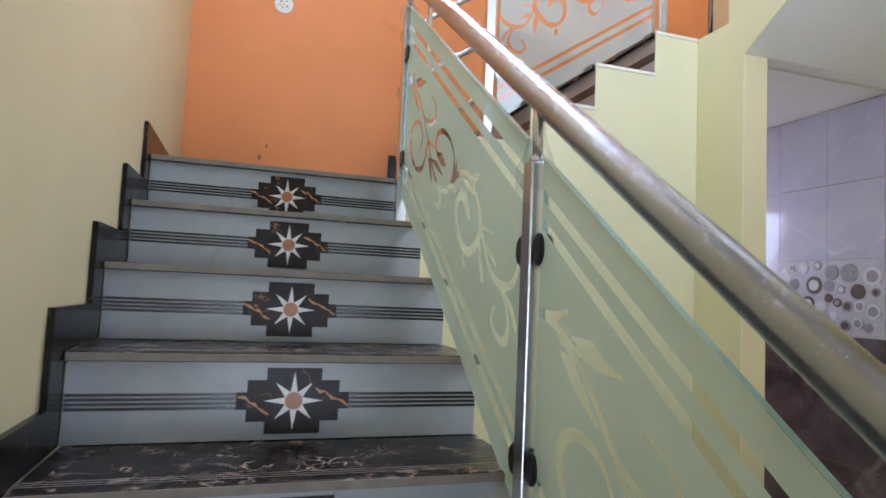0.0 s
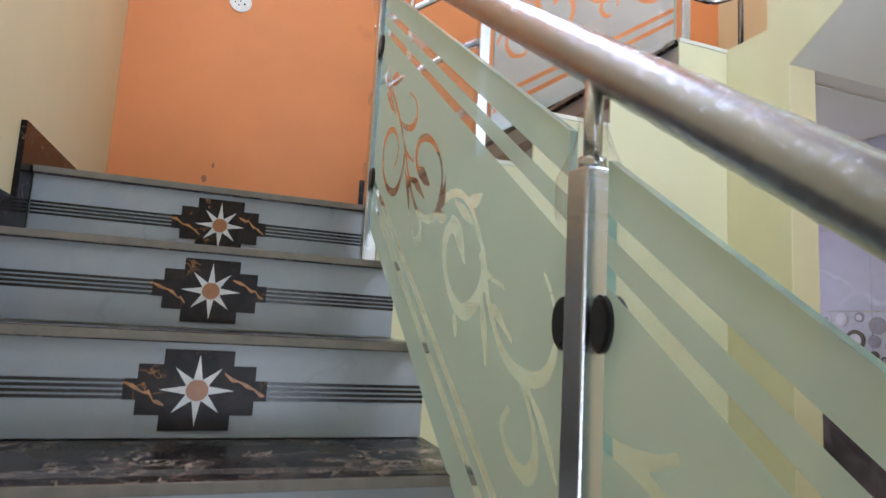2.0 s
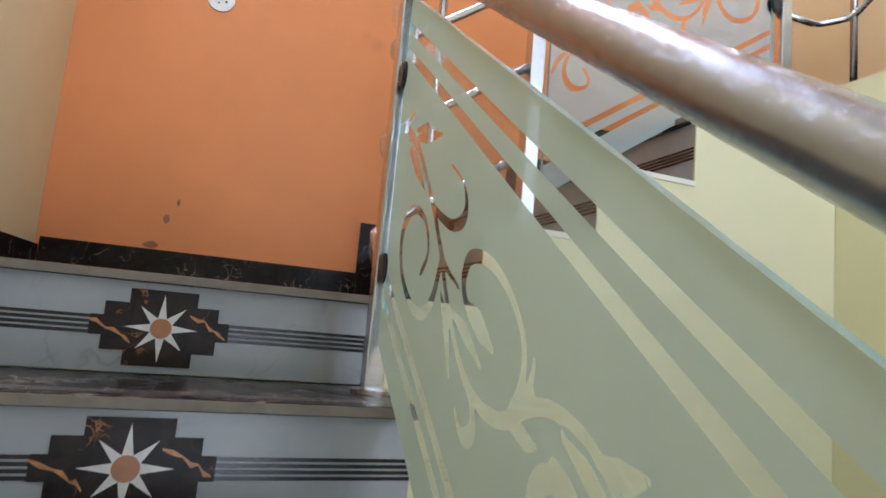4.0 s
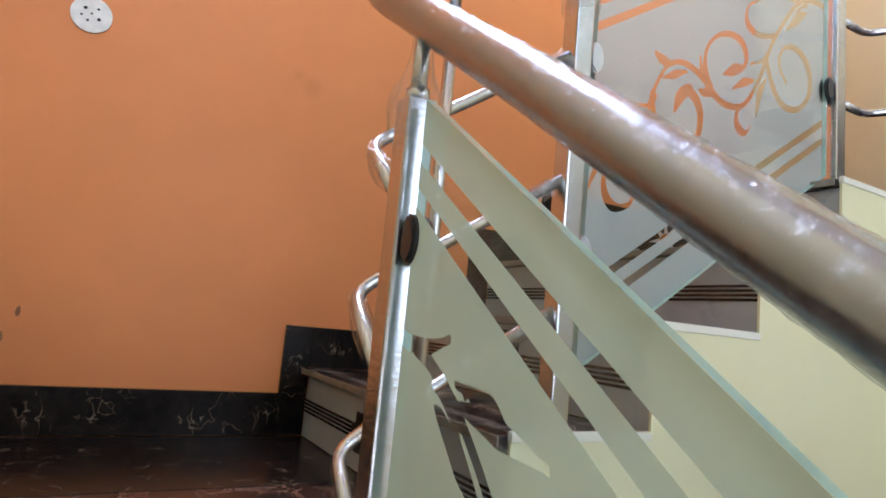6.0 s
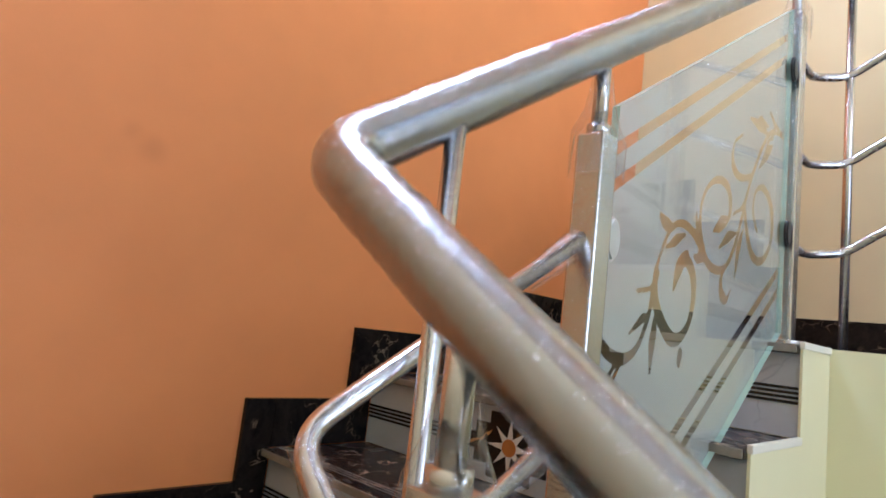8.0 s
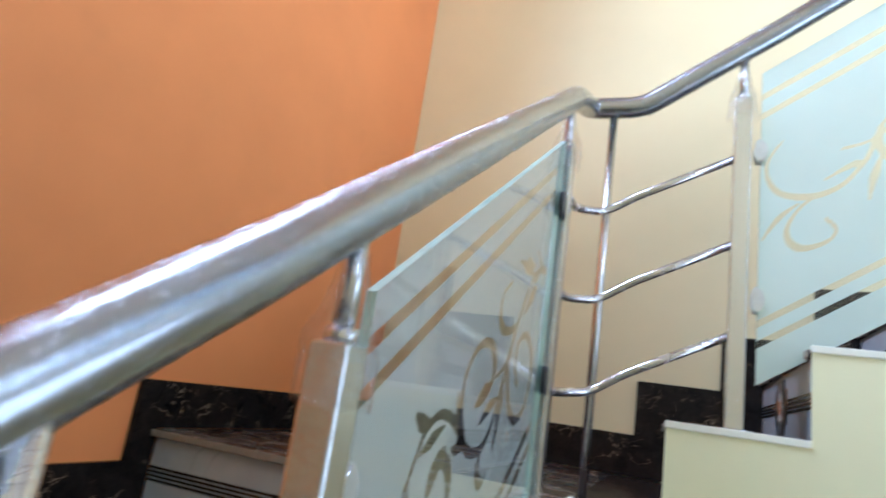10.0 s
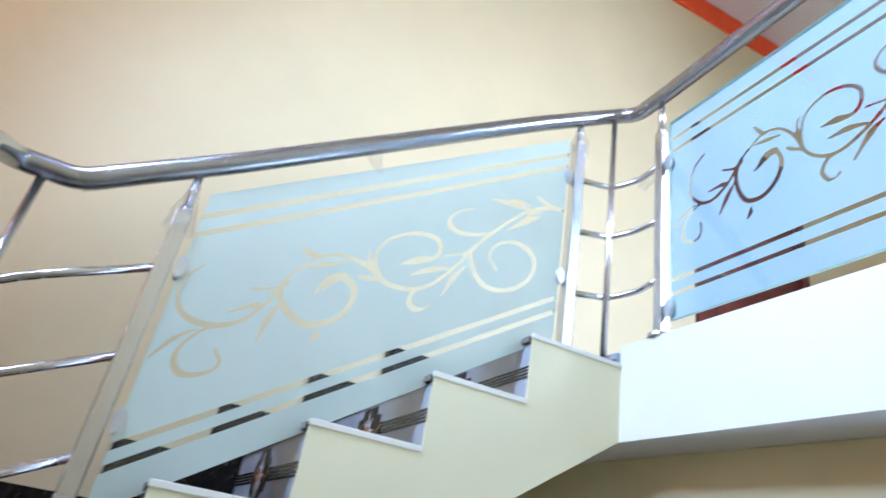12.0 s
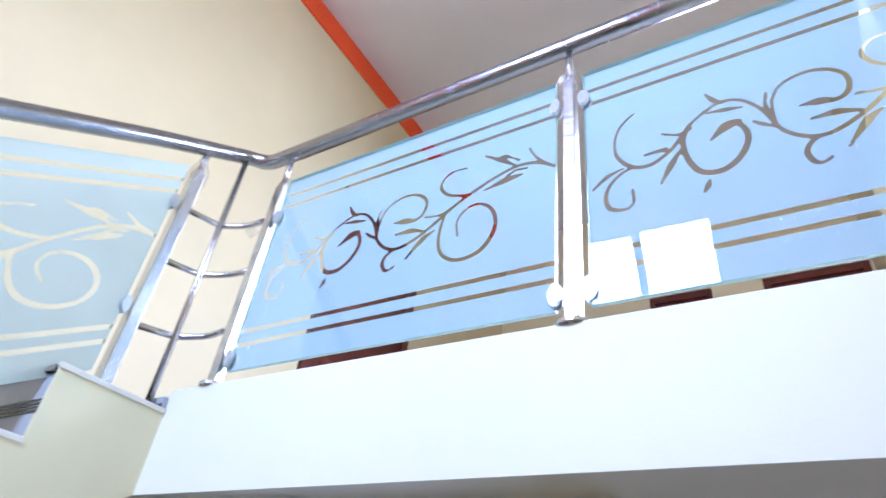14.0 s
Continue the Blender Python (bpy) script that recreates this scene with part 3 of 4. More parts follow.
for k in range(5):
    y, top = Y3[k] + SKE, (5 + k) * R
    pieces.append([(y, top - R + 0.001), (y - SKE + 0.0005, top - R + 0.001), (y - SKE - 0.0005, top + SE), (y, top + SE)])
    y1 = Y3[k + 1] + SKE - 0.0005 if k < 4 else YB
    pieces.append([(y - SKE - 0.0005, top + 0.0005), (y1, top + 0.0005), (y1, top + SE), (y - SKE - 0.0005, top + SE)])
skirting("baseboard_east", pieces, lambda u, v, w: (XE - 0.012 * w, u, v), "black veined marble stepped skirting on cream wall")

# ---- glass railings ----


def motif_strokes():
    """Scrolls and leaves of the etched vine, in panel shares (s, v): centre lines with half widths in metres."""
    out = []

    def line(pts, w0, w1, w2):
        n = 40
        p = np.array(pts, float)
        seg = np.linspace(0, len(p) - 1, n)
        i = np.minimum(seg.astype(int), len(p) - 2)
        f = (seg - i)[:, None]
        pm, pn = p[np.maximum(i - 1, 0)], p[np.minimum(i + 2, len(p) - 1)]
        a, b = p[i], p[i + 1]
        q = 0.5 * (2 * a + (b - pm) * f + (2 * pm - 5 * a + 4 * b - pn) * f ** 2 + (3 * a - pm - 3 * b + pn) * f ** 3)
        t = np.linspace(0, 1, n)
        w = np.where(t < 0.5, w0 + (w1 - w0) * t * 2, w1 + (w2 - w1) * (t - 0.5) * 2)
        out.append((q, w))

    W = 0.0085
    line([(0.267, 0.592), (0.308, 0.629), (0.346, 0.65), (0.384, 0.638), (0.416, 0.598), (0.439, 0.54), (0.453, 0.481), (0.473, 0.444), (0.502, 0.416), (0.534, 0.406), (0.57, 0.418), (0.614, 0.448), (0.648, 0.48), (0.683, 0.517), (0.716, 0.548), (0.753, 0.576), (0.797, 0.604), (0.844, 0.63), (0.888, 0.644), (0.93, 0.638), (0.969, 0.614), (0.993, 0.588)], 0.55 * W, 0.8 * W, 0.75 * W)
    line([(0.267, 0.592), (0.245, 0.556), (0.222, 0.517), (0.196, 0.492), (0.163, 0.471), (0.127, 0.477), (0.098, 0.508), (0.079, 0.553), (0.077, 0.609), (0.09, 0.666), (0.112, 0.699), (0.134, 0.718)], 0.6 * W, 0.85 * W, 0.15 * W)
    line([(0.267, 0.592), (0.247, 0.536), (0.248, 0.471), (0.265, 0.407), (0.291, 0.379), (0.329, 0.378), (0.364, 0.41), (0.386, 0.46), (0.387, 0.508), (0.37, 0.552)], 0.8 * W, 1.1 * W, 0.9 * W)
    line([(0.376, 0.546), (0.347, 0.541), (0.308, 0.502)], 1.2 * W, 2 * W, 0.1 * W)
    line([(0.451, 0.482), (0.452, 0.571), (0.471, 0.63), (0.505, 0.659), (0.548, 0.664), (0.585, 0.644), (0.609, 0.606), (0.607, 0.556), (0.589, 0.527), (0.561, 0.523)], 0.4 * W, 0.75 * W, 0.8 * W)
    line([(0.572, 0.523), (0.543, 0.534), (0.506, 0.537)], 0.9 * W, 1.6 * W, 0.1 * W)
    line([(0.678, 0.513), (0.671, 0.467), (0.667, 0.406), (0.674, 0.348), (0.696, 0.307), (0.73, 0.285), (0.767, 0.286), (0.801, 0.306), (0.827, 0.355), (0.835, 0.408), (0.824, 0.465), (0.796, 0.506), (0.759, 0.515), (0.73, 0.489), (0.719, 0.451), (0.725, 0.39)], 0.6 * W, 1 * W, 0.35 * W)
    line([(0.749, 0.575), (0.718, 0.582), (0.677, 0.606), (0.654, 0.648), (0.657, 0.687), (0.684, 0.717), (0.73, 0.716)], 0.6 * W, 0.8 * W, 0.15 * W)
    line([(0.525, 0.407), (0.502, 0.39), (0.491, 0.357), (0.502, 0.319), (0.52, 0.316), (0.534, 0.327)], 0.6 * W, 0.9 * W, 0.2 * W)
    line([(0.112, 0.479), (0.084, 0.464), (0.055, 0.427), (0.045, 0.384), (0.051, 0.344), (0.071, 0.325), (0.098, 0.322), (0.114, 0.346), (0.112, 0.394)], 0.45 * W, 0.85 * W, 0.3 * W)
    line([(0.448, 0.518), (0.44, 0.578), (0.448, 0.63)], 0.8 * W, 0.6 * W, 0.1 * W)
    line([(0.269, 0.574), (0.237, 0.565), (0.199, 0.588)], 0.7 * W, 0.4 * W, 0.1 * W)
    line([(0.969, 0.616), (0.942, 0.658), (0.922, 0.713)], 0.7 * W, 0.6 * W, 0.1 * W)
    line([(0.61, 0.46), (0.566, 0.471), (0.518, 0.476)], 0.2 * W, 0.8 * W, 0.1 * W)
    line([(0.61, 0.46), (0.566, 0.482), (0.518, 0.476)], 0.2 * W, 0.8 * W, 0.1 * W)
    line([(0.649, 0.447), (0.613, 0.416), (0.568, 0.346)], 0.2 * W, 1.4 * W, 0.1 * W)
    line([(0.693, 0.528), (0.662, 0.513), (0.613, 0.523)], 0.9 * W, 0.6 * W, 0.1 * W)
    line([(0.885, 0.647), (0.84, 0.698), (0.789, 0.748)], 0.2 * W, 1.2 * W, 0.1 * W)
    line([(0.894, 0.67), (0.849, 0.714), (0.825, 0.705)], 0.15 * W, 1 * W, 0.2 * W)
    line([(0.903, 0.596), (0.856, 0.591), (0.796, 0.573)], 0.4 * W, 1.7 * W, 0.1 * W)
    line([(0.918, 0.619), (0.88, 0.623), (0.857, 0.607)], 0.1 * W, 0.6 * W, 0.2 * W)
    line([(0.39, 0.601), (0.352, 0.611), (0.314, 0.619)], 0.15 * W, 1.1 * W, 0.2 * W)
    line([(0.448, 0.487), (0.423, 0.51), (0.407, 0.53)], 0.2 * W, 0.9 * W, 0.2 * W)
    line([(0.093, 0.486), (0.053, 0.471), (0.011, 0.429)], 0.2 * W, 1 * W, 0.2 * W)
    line([(0.219, 0.508), (0.188, 0.517), (0.149, 0.518)], 0.3 * W, 0.7 * W, 0.1 * W)
    line([(0.205, 0.524), (0.188, 0.52), (0.17, 0.521)], 0.3 * W, 0.8 * W, 0.3 * W)
    line([(0.241, 0.503), (0.212, 0.45), (0.182, 0.384)], 0.2 * W, 1.3 * W, 0.1 * W)
    line([(0.353, 0.642), (0.331, 0.67), (0.316, 0.706)], 0.4 * W, 1 * W, 0.2 * W)
    line([(0.289, 0.352), (0.284, 0.332), (0.274, 0.311)], 0.3 * W, 1.1 * W, 0.1 * W)
    return out


STROKES = motif_strokes()


def frosting(length, height, weight, lean, cell=0.0058):
    """The etched face, cut out where the drawing leaves the glass clear. Returns vertices (s, v in metres) and faces."""
    nu, nv = int(length / cell), int(height / cell)
    us, vs = np.linspace(0, length, nu + 1), np.linspace(0, height, nv + 1)
    U, V = np.meshgrid(us, vs, indexing="ij")
    field = np.full(U.shape, 1.0)
    for q, w in STROKES:
        share = q[:, 0] if not lean else 0.51 + 1.08 * (q[:, 0] - 0.5) - lean * (q[:, 1] - 0.5)
        x, y = share * length, q[:, 1] * height
        lo, hi, bo, to = x.min() - 0.06, x.max() + 0.06, y.min() - 0.06, y.max() + 0.06
        iu = (us >= lo) & (us <= hi)
        iv = (vs >= bo) & (vs <= to)
        if not iu.any() or not iv.any():
            continue
        sub = np.ix_(iu, iv)
        uu, vv = U[sub], V[sub]
        best = np.full(uu.shape, 1.0)
        for k in range(len(x) - 1):
            dx, dy = x[k + 1] - x[k], y[k + 1] - y[k]
            t = np.clip(((uu - x[k]) * dx + (vv - y[k]) * dy) / (dx * dx + dy * dy + 1e-12), 0, 1)
            d = np.hypot(uu - x[k] - t * dx, vv - y[k] - t * dy) - np.maximum(weight * (w[k] + t * (w[k + 1] - w[k])), 0.0033)
            best = np.minimum(best, d)
        field[sub] = np.minimum(field[sub], best)
    for c in (0.08, 0.122, height - 0.107, height - 0.06):
        field = np.minimum(field, np.abs(V - c) - 0.0085 * weight)
    verts, faces, at = [], [], {}

    def node(key, u, v):
        if key not in at:
            at[key] = len(verts)
            verts.append((u, v))
        return at[key]
    F = field
    for i in range(nu):
        for j in range(nv):
            c = ((i, j), (i + 1, j), (i + 1, j + 1), (i, j + 1))
            f = [F[p] for p in c]
            if all(k >= 0 for k in f):
                faces.append([node(p, us[p[0]], vs[p[1]]) for p in c])
                continue
            if all(k < 0 for k in f):
                continue
            poly = []
            for k in range(4):
                a, b, fa, fb = c[k], c[(k + 1) % 4], f[k], f[(k + 1) % 4]
                if fa >= 0:
                    poly.append(node(a, us[a[0]], vs[a[1]]))
                if (fa >= 0) != (fb >= 0):
                    t = fa / (fa - fb)
                    poly.append(node((min(a, b), max(a, b)), us[a[0]] + t * (us[b[0]] - us[a[0]]), vs[a[1]] + t * (vs[b[1]] - vs[a[1]])))
            if len(poly) > 2 and len(set(poly)) == len(poly):
                faces.append(poly)
    return verts, faces


def glass_panel(railing, start, along, length, rise, height, film_side, weight=1.0, frost=None):
    """A pane from its lower bottom corner: runs `length` along a level direction, climbing `rise` per metre; etched on one face."""
    a = Vector((*along, 0)).normalized()
    side = Vector((-a.y, a.x, 0))
    o = Vector(start)

    def at(s, v, d):
        return o + a * s + Vector((0, 0, v + rise * s)) + side * d
    half = 0.005
    bm = bmesh.new()
    for d, flip in ((-half, 0), (half, 1)):
        q = [bm.verts.new(at(s, v, d)) for s, v in ((0, 0), (length, 0), (length, height), (0, height))]
        bm.faces.new(q)
    pane = part("glass_panel", bm, GLASS, railing, "frosted glass pane etched with a scrolling vine")
    bm = bmesh.new()
    ring = [(0, 0), (length, 0), (length, height), (0, height)]
    for k in range(4):
        (s0, v0), (s1, v1) = ring[k], ring[(k + 1) % 4]
        bm.faces.new([bm.verts.new(at(*p)) for p in ((s0, v0, -half), (s1, v1, -half), (s1, v1, half), (s0, v0, half))])
    part("glass_edge", bm, GLASS_EDGE, pane, "polished green glass edge")
    lean = height * rise / (1 + rise * rise) / length     # the drawing follows the slope, upright to it
    verts, faces = frosting(length, height, weight, lean)
    me = bpy.data.meshes.new("frosting")
    d = film_side * (half + 0.0006)
    me.from_pydata([at(s, v, d) * M for s, v in verts], [], faces)
    me.materials.append(frost or FROST)
    film = new("frosting", me)
    film.parent = pane
    tagged(film, "pale green frosted etching with clear vine pattern")
    return pane


def post(railing, x, y, base, box_top, rail_z, clamps, along, clamp_mat, sides=(1,), wrapped=True, h=0.0175):
    """A square steel post with a round foot, a thin rod up to the handrail, and clamps that hold the panes."""
    p = part("post", box(x - h, x + h, y - h, y + h, base + 0.006, box_top, 0.003), WRAPPED if wrapped else STEEL, railing, "square steel post in clear plastic wrap")
    bm = bmesh.new()
    tube_into(bm, [(x, y, base), (x, y, base + 0.005), (x, y, base + 0.008)], 0.036, 20)
    part("foot", bm, STEEL, p, "round steel foot plate")
    bm = bmesh.new()
    tube_into(bm, [(x, y, box_top), (x, y, box_top + 0.012)], 0.014, 14)
    tube_into(bm, [(x, y, box_top + 0.012), (x, y, rail_z)], 0.0095, 14)
    part("rod", bm, WRAPPED if wrapped else STEEL, p, "thin steel rod up to the handrail", True)
    a = Vector((*along, 0)).normalized()
    n = Vector((-a.y, a.x, 0))
    for s in sides:
        for z in clamps:
            c = Vector((x, y, z)) + a * s * 0.032
            for d in (-1, 1):
                bm = bmesh.new()
                pts = []
                for k in range(20):
                    t = 2 * math.pi * k / 20
                    pts.append((0.018 * math.cos(t) * (1 if math.cos(t) * s > 0 else 0.5), 0.027 * math.sin(t)))
                bm2 = prism(pts, lambda u, v, w, c=c, d=d: c + a * u + Vector((0, 0, v)) + n * d * (0.0055 + 0.0075 * w))
                bmesh.ops.bevel(bm2, geom=[e for e in bm2.edges if abs((e.verts[0].co - c).dot(n)) > 0.0095 and abs((e.verts[1].co - c).dot(n)) > 0.0095],
                                offset=0.003, segments=2, affect="EDGES")
                bm.free()
                part("clamp", bm2, clamp_mat, p, "rounded glass clamp")
    return p


def film_sleeve(parent, points, radii, seed):
    """A crumpled tail of packing film wound round a post or bar."""
    rng = random.Random(seed)
    bm = bmesh.new()
    sides, rings = 18, []
    pts = [Vector(p) for p in points]
    for i, (p, r) in enumerate(zip(pts, radii)):
        d = (pts[min(i + 1, len(pts) - 1)] - pts[max(i - 1, 0)]).normalized()
        a = d.cross(Vector((0.31, 0.87, 0.12))).normalized()
        b = d.cross(a)
        ring = []
        for k in range(sides):
            t = 2 * math.pi * k / sides
            q = r * (0.82 + 0.36 * rng.random())
            ring.append(bm.verts.new(p + q * (math.cos(t) * a + math.sin(t) * b) + d * 0.006 * (rng.random() - 0.5)))
        rings.append(ring)
    for r0, r1 in zip(rings, rings[1:]):
        for k in range(sides):
            bm.faces.new((r0[k], r0[(k + 1) % sides], r1[(k + 1) % sides], r1[k]))
    return part("packing_film", bm, FILM, parent, "loose crumpled clear packing film")


SL1, SL2, SL3 = 0.7058, 0.672, 0.667


def rail1_z(y):
    return 0.747 + SL1 * y


def rail2_z(x):
    return 1.003 + SL2 * (x - 0.70)


def rail3_z(y):
    return 1.725 + SL3 * (-0.327 - y)


RR = 0.0252
railing1 = tagged(thing("lower_stair_railing"), "frosted glass railing with wrapped steel handrail beside the lower flight", "railing")
elbow = (XR1 - 0.006, YR2 + 0.022, rail1_z(YR2 + 0.014))
part("handrail", tube([(XR1 + 0.006, -2.5, rail1_z(-2.5)), (XR1 + 0.006, -1.2, rail1_z(-1.2)), (XR1 + 0.006, -0.3, rail1_z(-0.3)), elbow,
                       (0.60, YR2, rail2_z(0.60)), (1.0, YR2, rail2_z(1.0)), (1.515, YR2, rail2_z(1.515)),
                       (XR3 - 0.005, YR2 - 0.005, 1.592), (XR3, -0.11, 1.592), (XR3, -0.4, rail3_z(-0.4)), (XR3, -1.2, rail3_z(-1.2)), (XR3, YR4 + 0.05, 2.492),
                       (XR3 - 0.06, YR4, 2.482), (1.45, YR4, 2.48), (0.5, YR4, 2.48), (XW + 0.001, YR4, 2.48)], RR, 28, 0.035),
     RAIL_STEEL, railing1, "round steel handrail in clear plastic wrap", True)


def rail_film(points, radius):
    """Clear film drawn tight round the rail, with oblique folds standing up from it."""
    dense = []
    for a, b in zip(points, points[1:]):
        a, b = Vector(a), Vector(b)
        n = max(1, int((b - a).length / 0.0035))
        dense += [a.lerp(b, i / n) for i in range(n)]
    bm, rings, run, ref = bmesh.new(), [], 0.0, Vector((0, 0, 1))
    for i, p in enumerate(dense[:-1]):
        step = dense[i + 1] - p
        d = step.normalized()
        ref = (ref - d * ref.dot(d)).normalized()
        other = d.cross(ref)
        run += step.length
        slack = 0.35 + 0.65 * math.sin(run * 4.3 + 1.0) ** 2
        ring = []
        for k in range(26):
            t = 2 * math.pi * k / 26
            f1 = abs(math.sin(run * 130 + t + 1.6 * math.sin(run * 37 + 2 * t) + math.sin(3 * t + run * 19))) ** 5
            f2 = abs(math.sin(run * 61 - t + 1.3 * math.sin(run * 23 + t))) ** 8
            h = radius + 0.0007 + slack * (0.0006 * f1 + 0.0008 * f2)
            ring.append(bm.verts.new(p + h * (math.cos(t) * ref + math.sin(t) * other)))
        rings.append(ring)
    for r0, r1 in zip(rings, rings[1:]):
        for k in range(26):
            bm.faces.new((r0[k], r0[(k + 1) % 26], r1[(k + 1) % 26], r1[k]))
    return bm


RAIL_A = rounded([(XR1 + 0.006, -2.5, rail1_z(-2.5)), (XR1 + 0.006, -1.2, rail1_z(-1.2)), (XR1 + 0.006, -0.3, rail1_z(-0.3)), elbow,
                  (0.60, YR2, rail2_z(0.60)), (1.0, YR2, rail2_z(1.0)), (1.5, YR2, rail2_z(1.5))], 0.035)
part("packing_film", rail_film(RAIL_A, RR), FILM, railing1, "clear packing film wound tightly round the handrail", True)
RAIL_B = rounded([(XR3, -0.11, 1.592), (XR3, -0.4, rail3_z(-0.4)), (XR3, -1.2, rail3_z(-1.2)), (XR3, YR4 + 0.05, 2.492),
                  (XR3 - 0.06, YR4, 2.482), (1.45, YR4, 2.48), (0.0, YR4, 2.48)], 0.035)
part("packing_film", rail_film(RAIL_B, RR), FILM, railing1, "clear packing film wound tightly round the handrail", True)
PA, PB, PB0 = -0.115, -1.12, -2.125
XP = 0.358
post(railing1, XP, PA, -R, 0.563, rail1_z(PA) - 0.02, (0.40, 0.045), (0, -1), BLACK_PLASTIC)
post(railing1, XP, PB, -5 * R, -0.156, rail1_z(PB) - 0.02, (-0.308, -0.665), (0, -1), BLACK_PLASTIC, (1, -1))
post(railing1, XP, PB0, GROUND, -0.87, rail1_z(PB0) - 0.02, (-1.02, -1.38), (0, -1), BLACK_PLASTIC, (-1,))
glass_panel(railing1, (XP, PB + 0.036, -0.742), (0, 1), PA - PB - 0.072, 0.705, 0.637, 1, 1.15)
glass_panel(railing1, (XP, PB0 + 0.036, -1.45), (0, 1), PA - PB - 0.072, 0.705, 0.637, 1, 1.15)
for zb in (0.555, 0.348, 0.14):
    part("bar", tube([(XP, PA, zb - SL1 * 0.17), (0.376, 0.062, zb), (0.70, YR2, zb + SL2 * 0.33)], 0.0095, 12, 0.035), WRAPPED, railing1,
         "thin bent steel bar in clear wrap", True)
part("corner_rod", tube([(0.466, YR2, 0.0), (0.466, YR2, rail2_z(0.466) - 0.015)], 0.0095, 12), WRAPPED, railing1, "thin upright steel rod", True)

railing2 = tagged(thing("middle_stair_railing"), "frosted glass railing with steel posts beside the middle flight", "railing")
post(railing2, 0.70, YR2, R, 0.892, rail2_z(0.70) - 0.02, (0.776, 0.45), (1, 0), GREY_CLAMP)
post(railing2, 1.458, YR2, 4 * R, 1.40, rail2_z(1.458) - 0.02, (1.266, 0.919), (1, 0), BLACK_PLASTIC, (-1,))
glass_panel(railing2, (0.737, YR2, 0.262), (1, 0), 0.685, 0.668, 0.68, 1, frost=THIN_SHADED_FROST)
for zc, zd in ((1.315, 1.464), (1.108, 1.268), (0.905, 1.073)):
    part("bar", tube([(1.458, YR2, zc), (1.59, YR2, zc), (XR3, YR2 - 0.06, zc + 0.012), (XR3, -0.11, zc + (zd - zc) * 0.35), (XR3, -0.325, zd)], 0.0095, 12, 0.03),
         STEEL, railing2, "thin bent steel bar", True)
part("corner_rod", tube([(XR3, -0.045, 4 * R), (XR3, -0.045, 1.58)], 0.0095, 12), WRAPPED, railing2, "thin upright steel rod", True)

railing3 = tagged(thing("upper_stair_railing"), "frosted glass railing with steel posts beside the upper flight", "railing")
post(railing3, XR3, -0.325, 5 * R, 1.60, rail3_z(-0.325) - 0.02, (1.473, 1.144), (0, -1), GREY_CLAMP)
post(railing3, XR3, -1.358, 9 * R, 2.30, rail3_z(-1.358) - 0.02, (2.155, 1.80), (0, 1), GREY_CLAMP)
glass_panel(railing3, (XR3, -0.362, 0.972), (0, -1), 0.957, 0.664, 0.69, -1, 0.9)
for ze, zg in ((2.16, 2.207), (1.972, 2.007), (1.762, 1.814)):
    part("bar", tube([(XR3, -1.358, ze), (XR3, -1.50, ze + 0.028), (1.58, YR4, ze + 0.04), (1.475, YR4, zg)], 0.0095, 12, 0.03), WRAPPED, railing3,
         "thin bent steel bar in clear wrap", True)
part("corner_rod", tube([(XR3 - 0.01, -1.49, 9 * R), (XR3 - 0.01, -1.49, rail3_z(-1.49) - 0.02)], 0.0095, 12), WRAPPED, railing3, "thin upright steel rod", True)

railing4 = tagged(thing("upper_hall_railing"), "frosted glass balustrade along the edge of the upper hall", "railing")
post(railing4, 1.478, YR4, UPPER, 2.33, 2.465, (2.19, 1.71), (-1, 0), GREY_CLAMP, h=0.015)
post(railing4, 0.497, YR4, UPPER, 2.33, 2.465, (2.25, 1.71), (-1, 0), GREY_CLAMP, (1, -1), h=0.015)
post(railing4, XW + 0.06, YR4, UPPER, 2.33, 2.465, (2.19, 1.71), (-1, 0), GREY_CLAMP, (-1,), h=0.015)
glass_panel(railing4, (1.442, YR4, 1.674), (-1, 0), 0.91, 0.0, 0.668, 1, 0.72, FROST_BLUE_LIT)
glass_panel(railing4, (0.462, YR4, 1.674), (-1, 0), 0.82, 0.0, 0.668, 1, 0.72, FROST_BLUE_LIT)

for x, y, z, r, home in ((XP, PA, 0.563, railing1, 1), (XP, PB, -0.156, railing1, 2), (0.70, YR2, 0.892, railing2, 3), (1.458, YR2, 1.40, railing2, 4),
                         (XR3, -0.325, 1.60, railing3, 5), (XR3, -1.358, 2.30, railing3, 6), (0.497, YR4, 2.33, railing4, 7)):
    film_sleeve(r, [(x, y, z - 0.05), (x, y, z - 0.012), (x, y, z + 0.006), (x, y, z + 0.03), (x, y, z + 0.055), (x, y, z + 0.075)],
                [0.031, 0.031, 0.027, 0.018, 0.0135, 0.011], home)
for n, zb in enumerate((0.555, 0.348, 0.14)):
    film_sleeve(railing1, [(0.366, -0.04, zb - 0.075), (0.370, 0.0, zb - 0.045), (0.374, 0.035, zb - 0.02), (0.376, 0.055, zb - 0.004)], [0.013, 0.015, 0.0125, 0.011], 20 + n)
    film_sleeve(railing1, [(0.60, YR2 + 0.01, zb + 0.15), (0.64, YR2 + 0.006, zb + 0.178), (0.675, YR2, zb + 0.204)], [0.011, 0.013, 0.016], 30 + n)

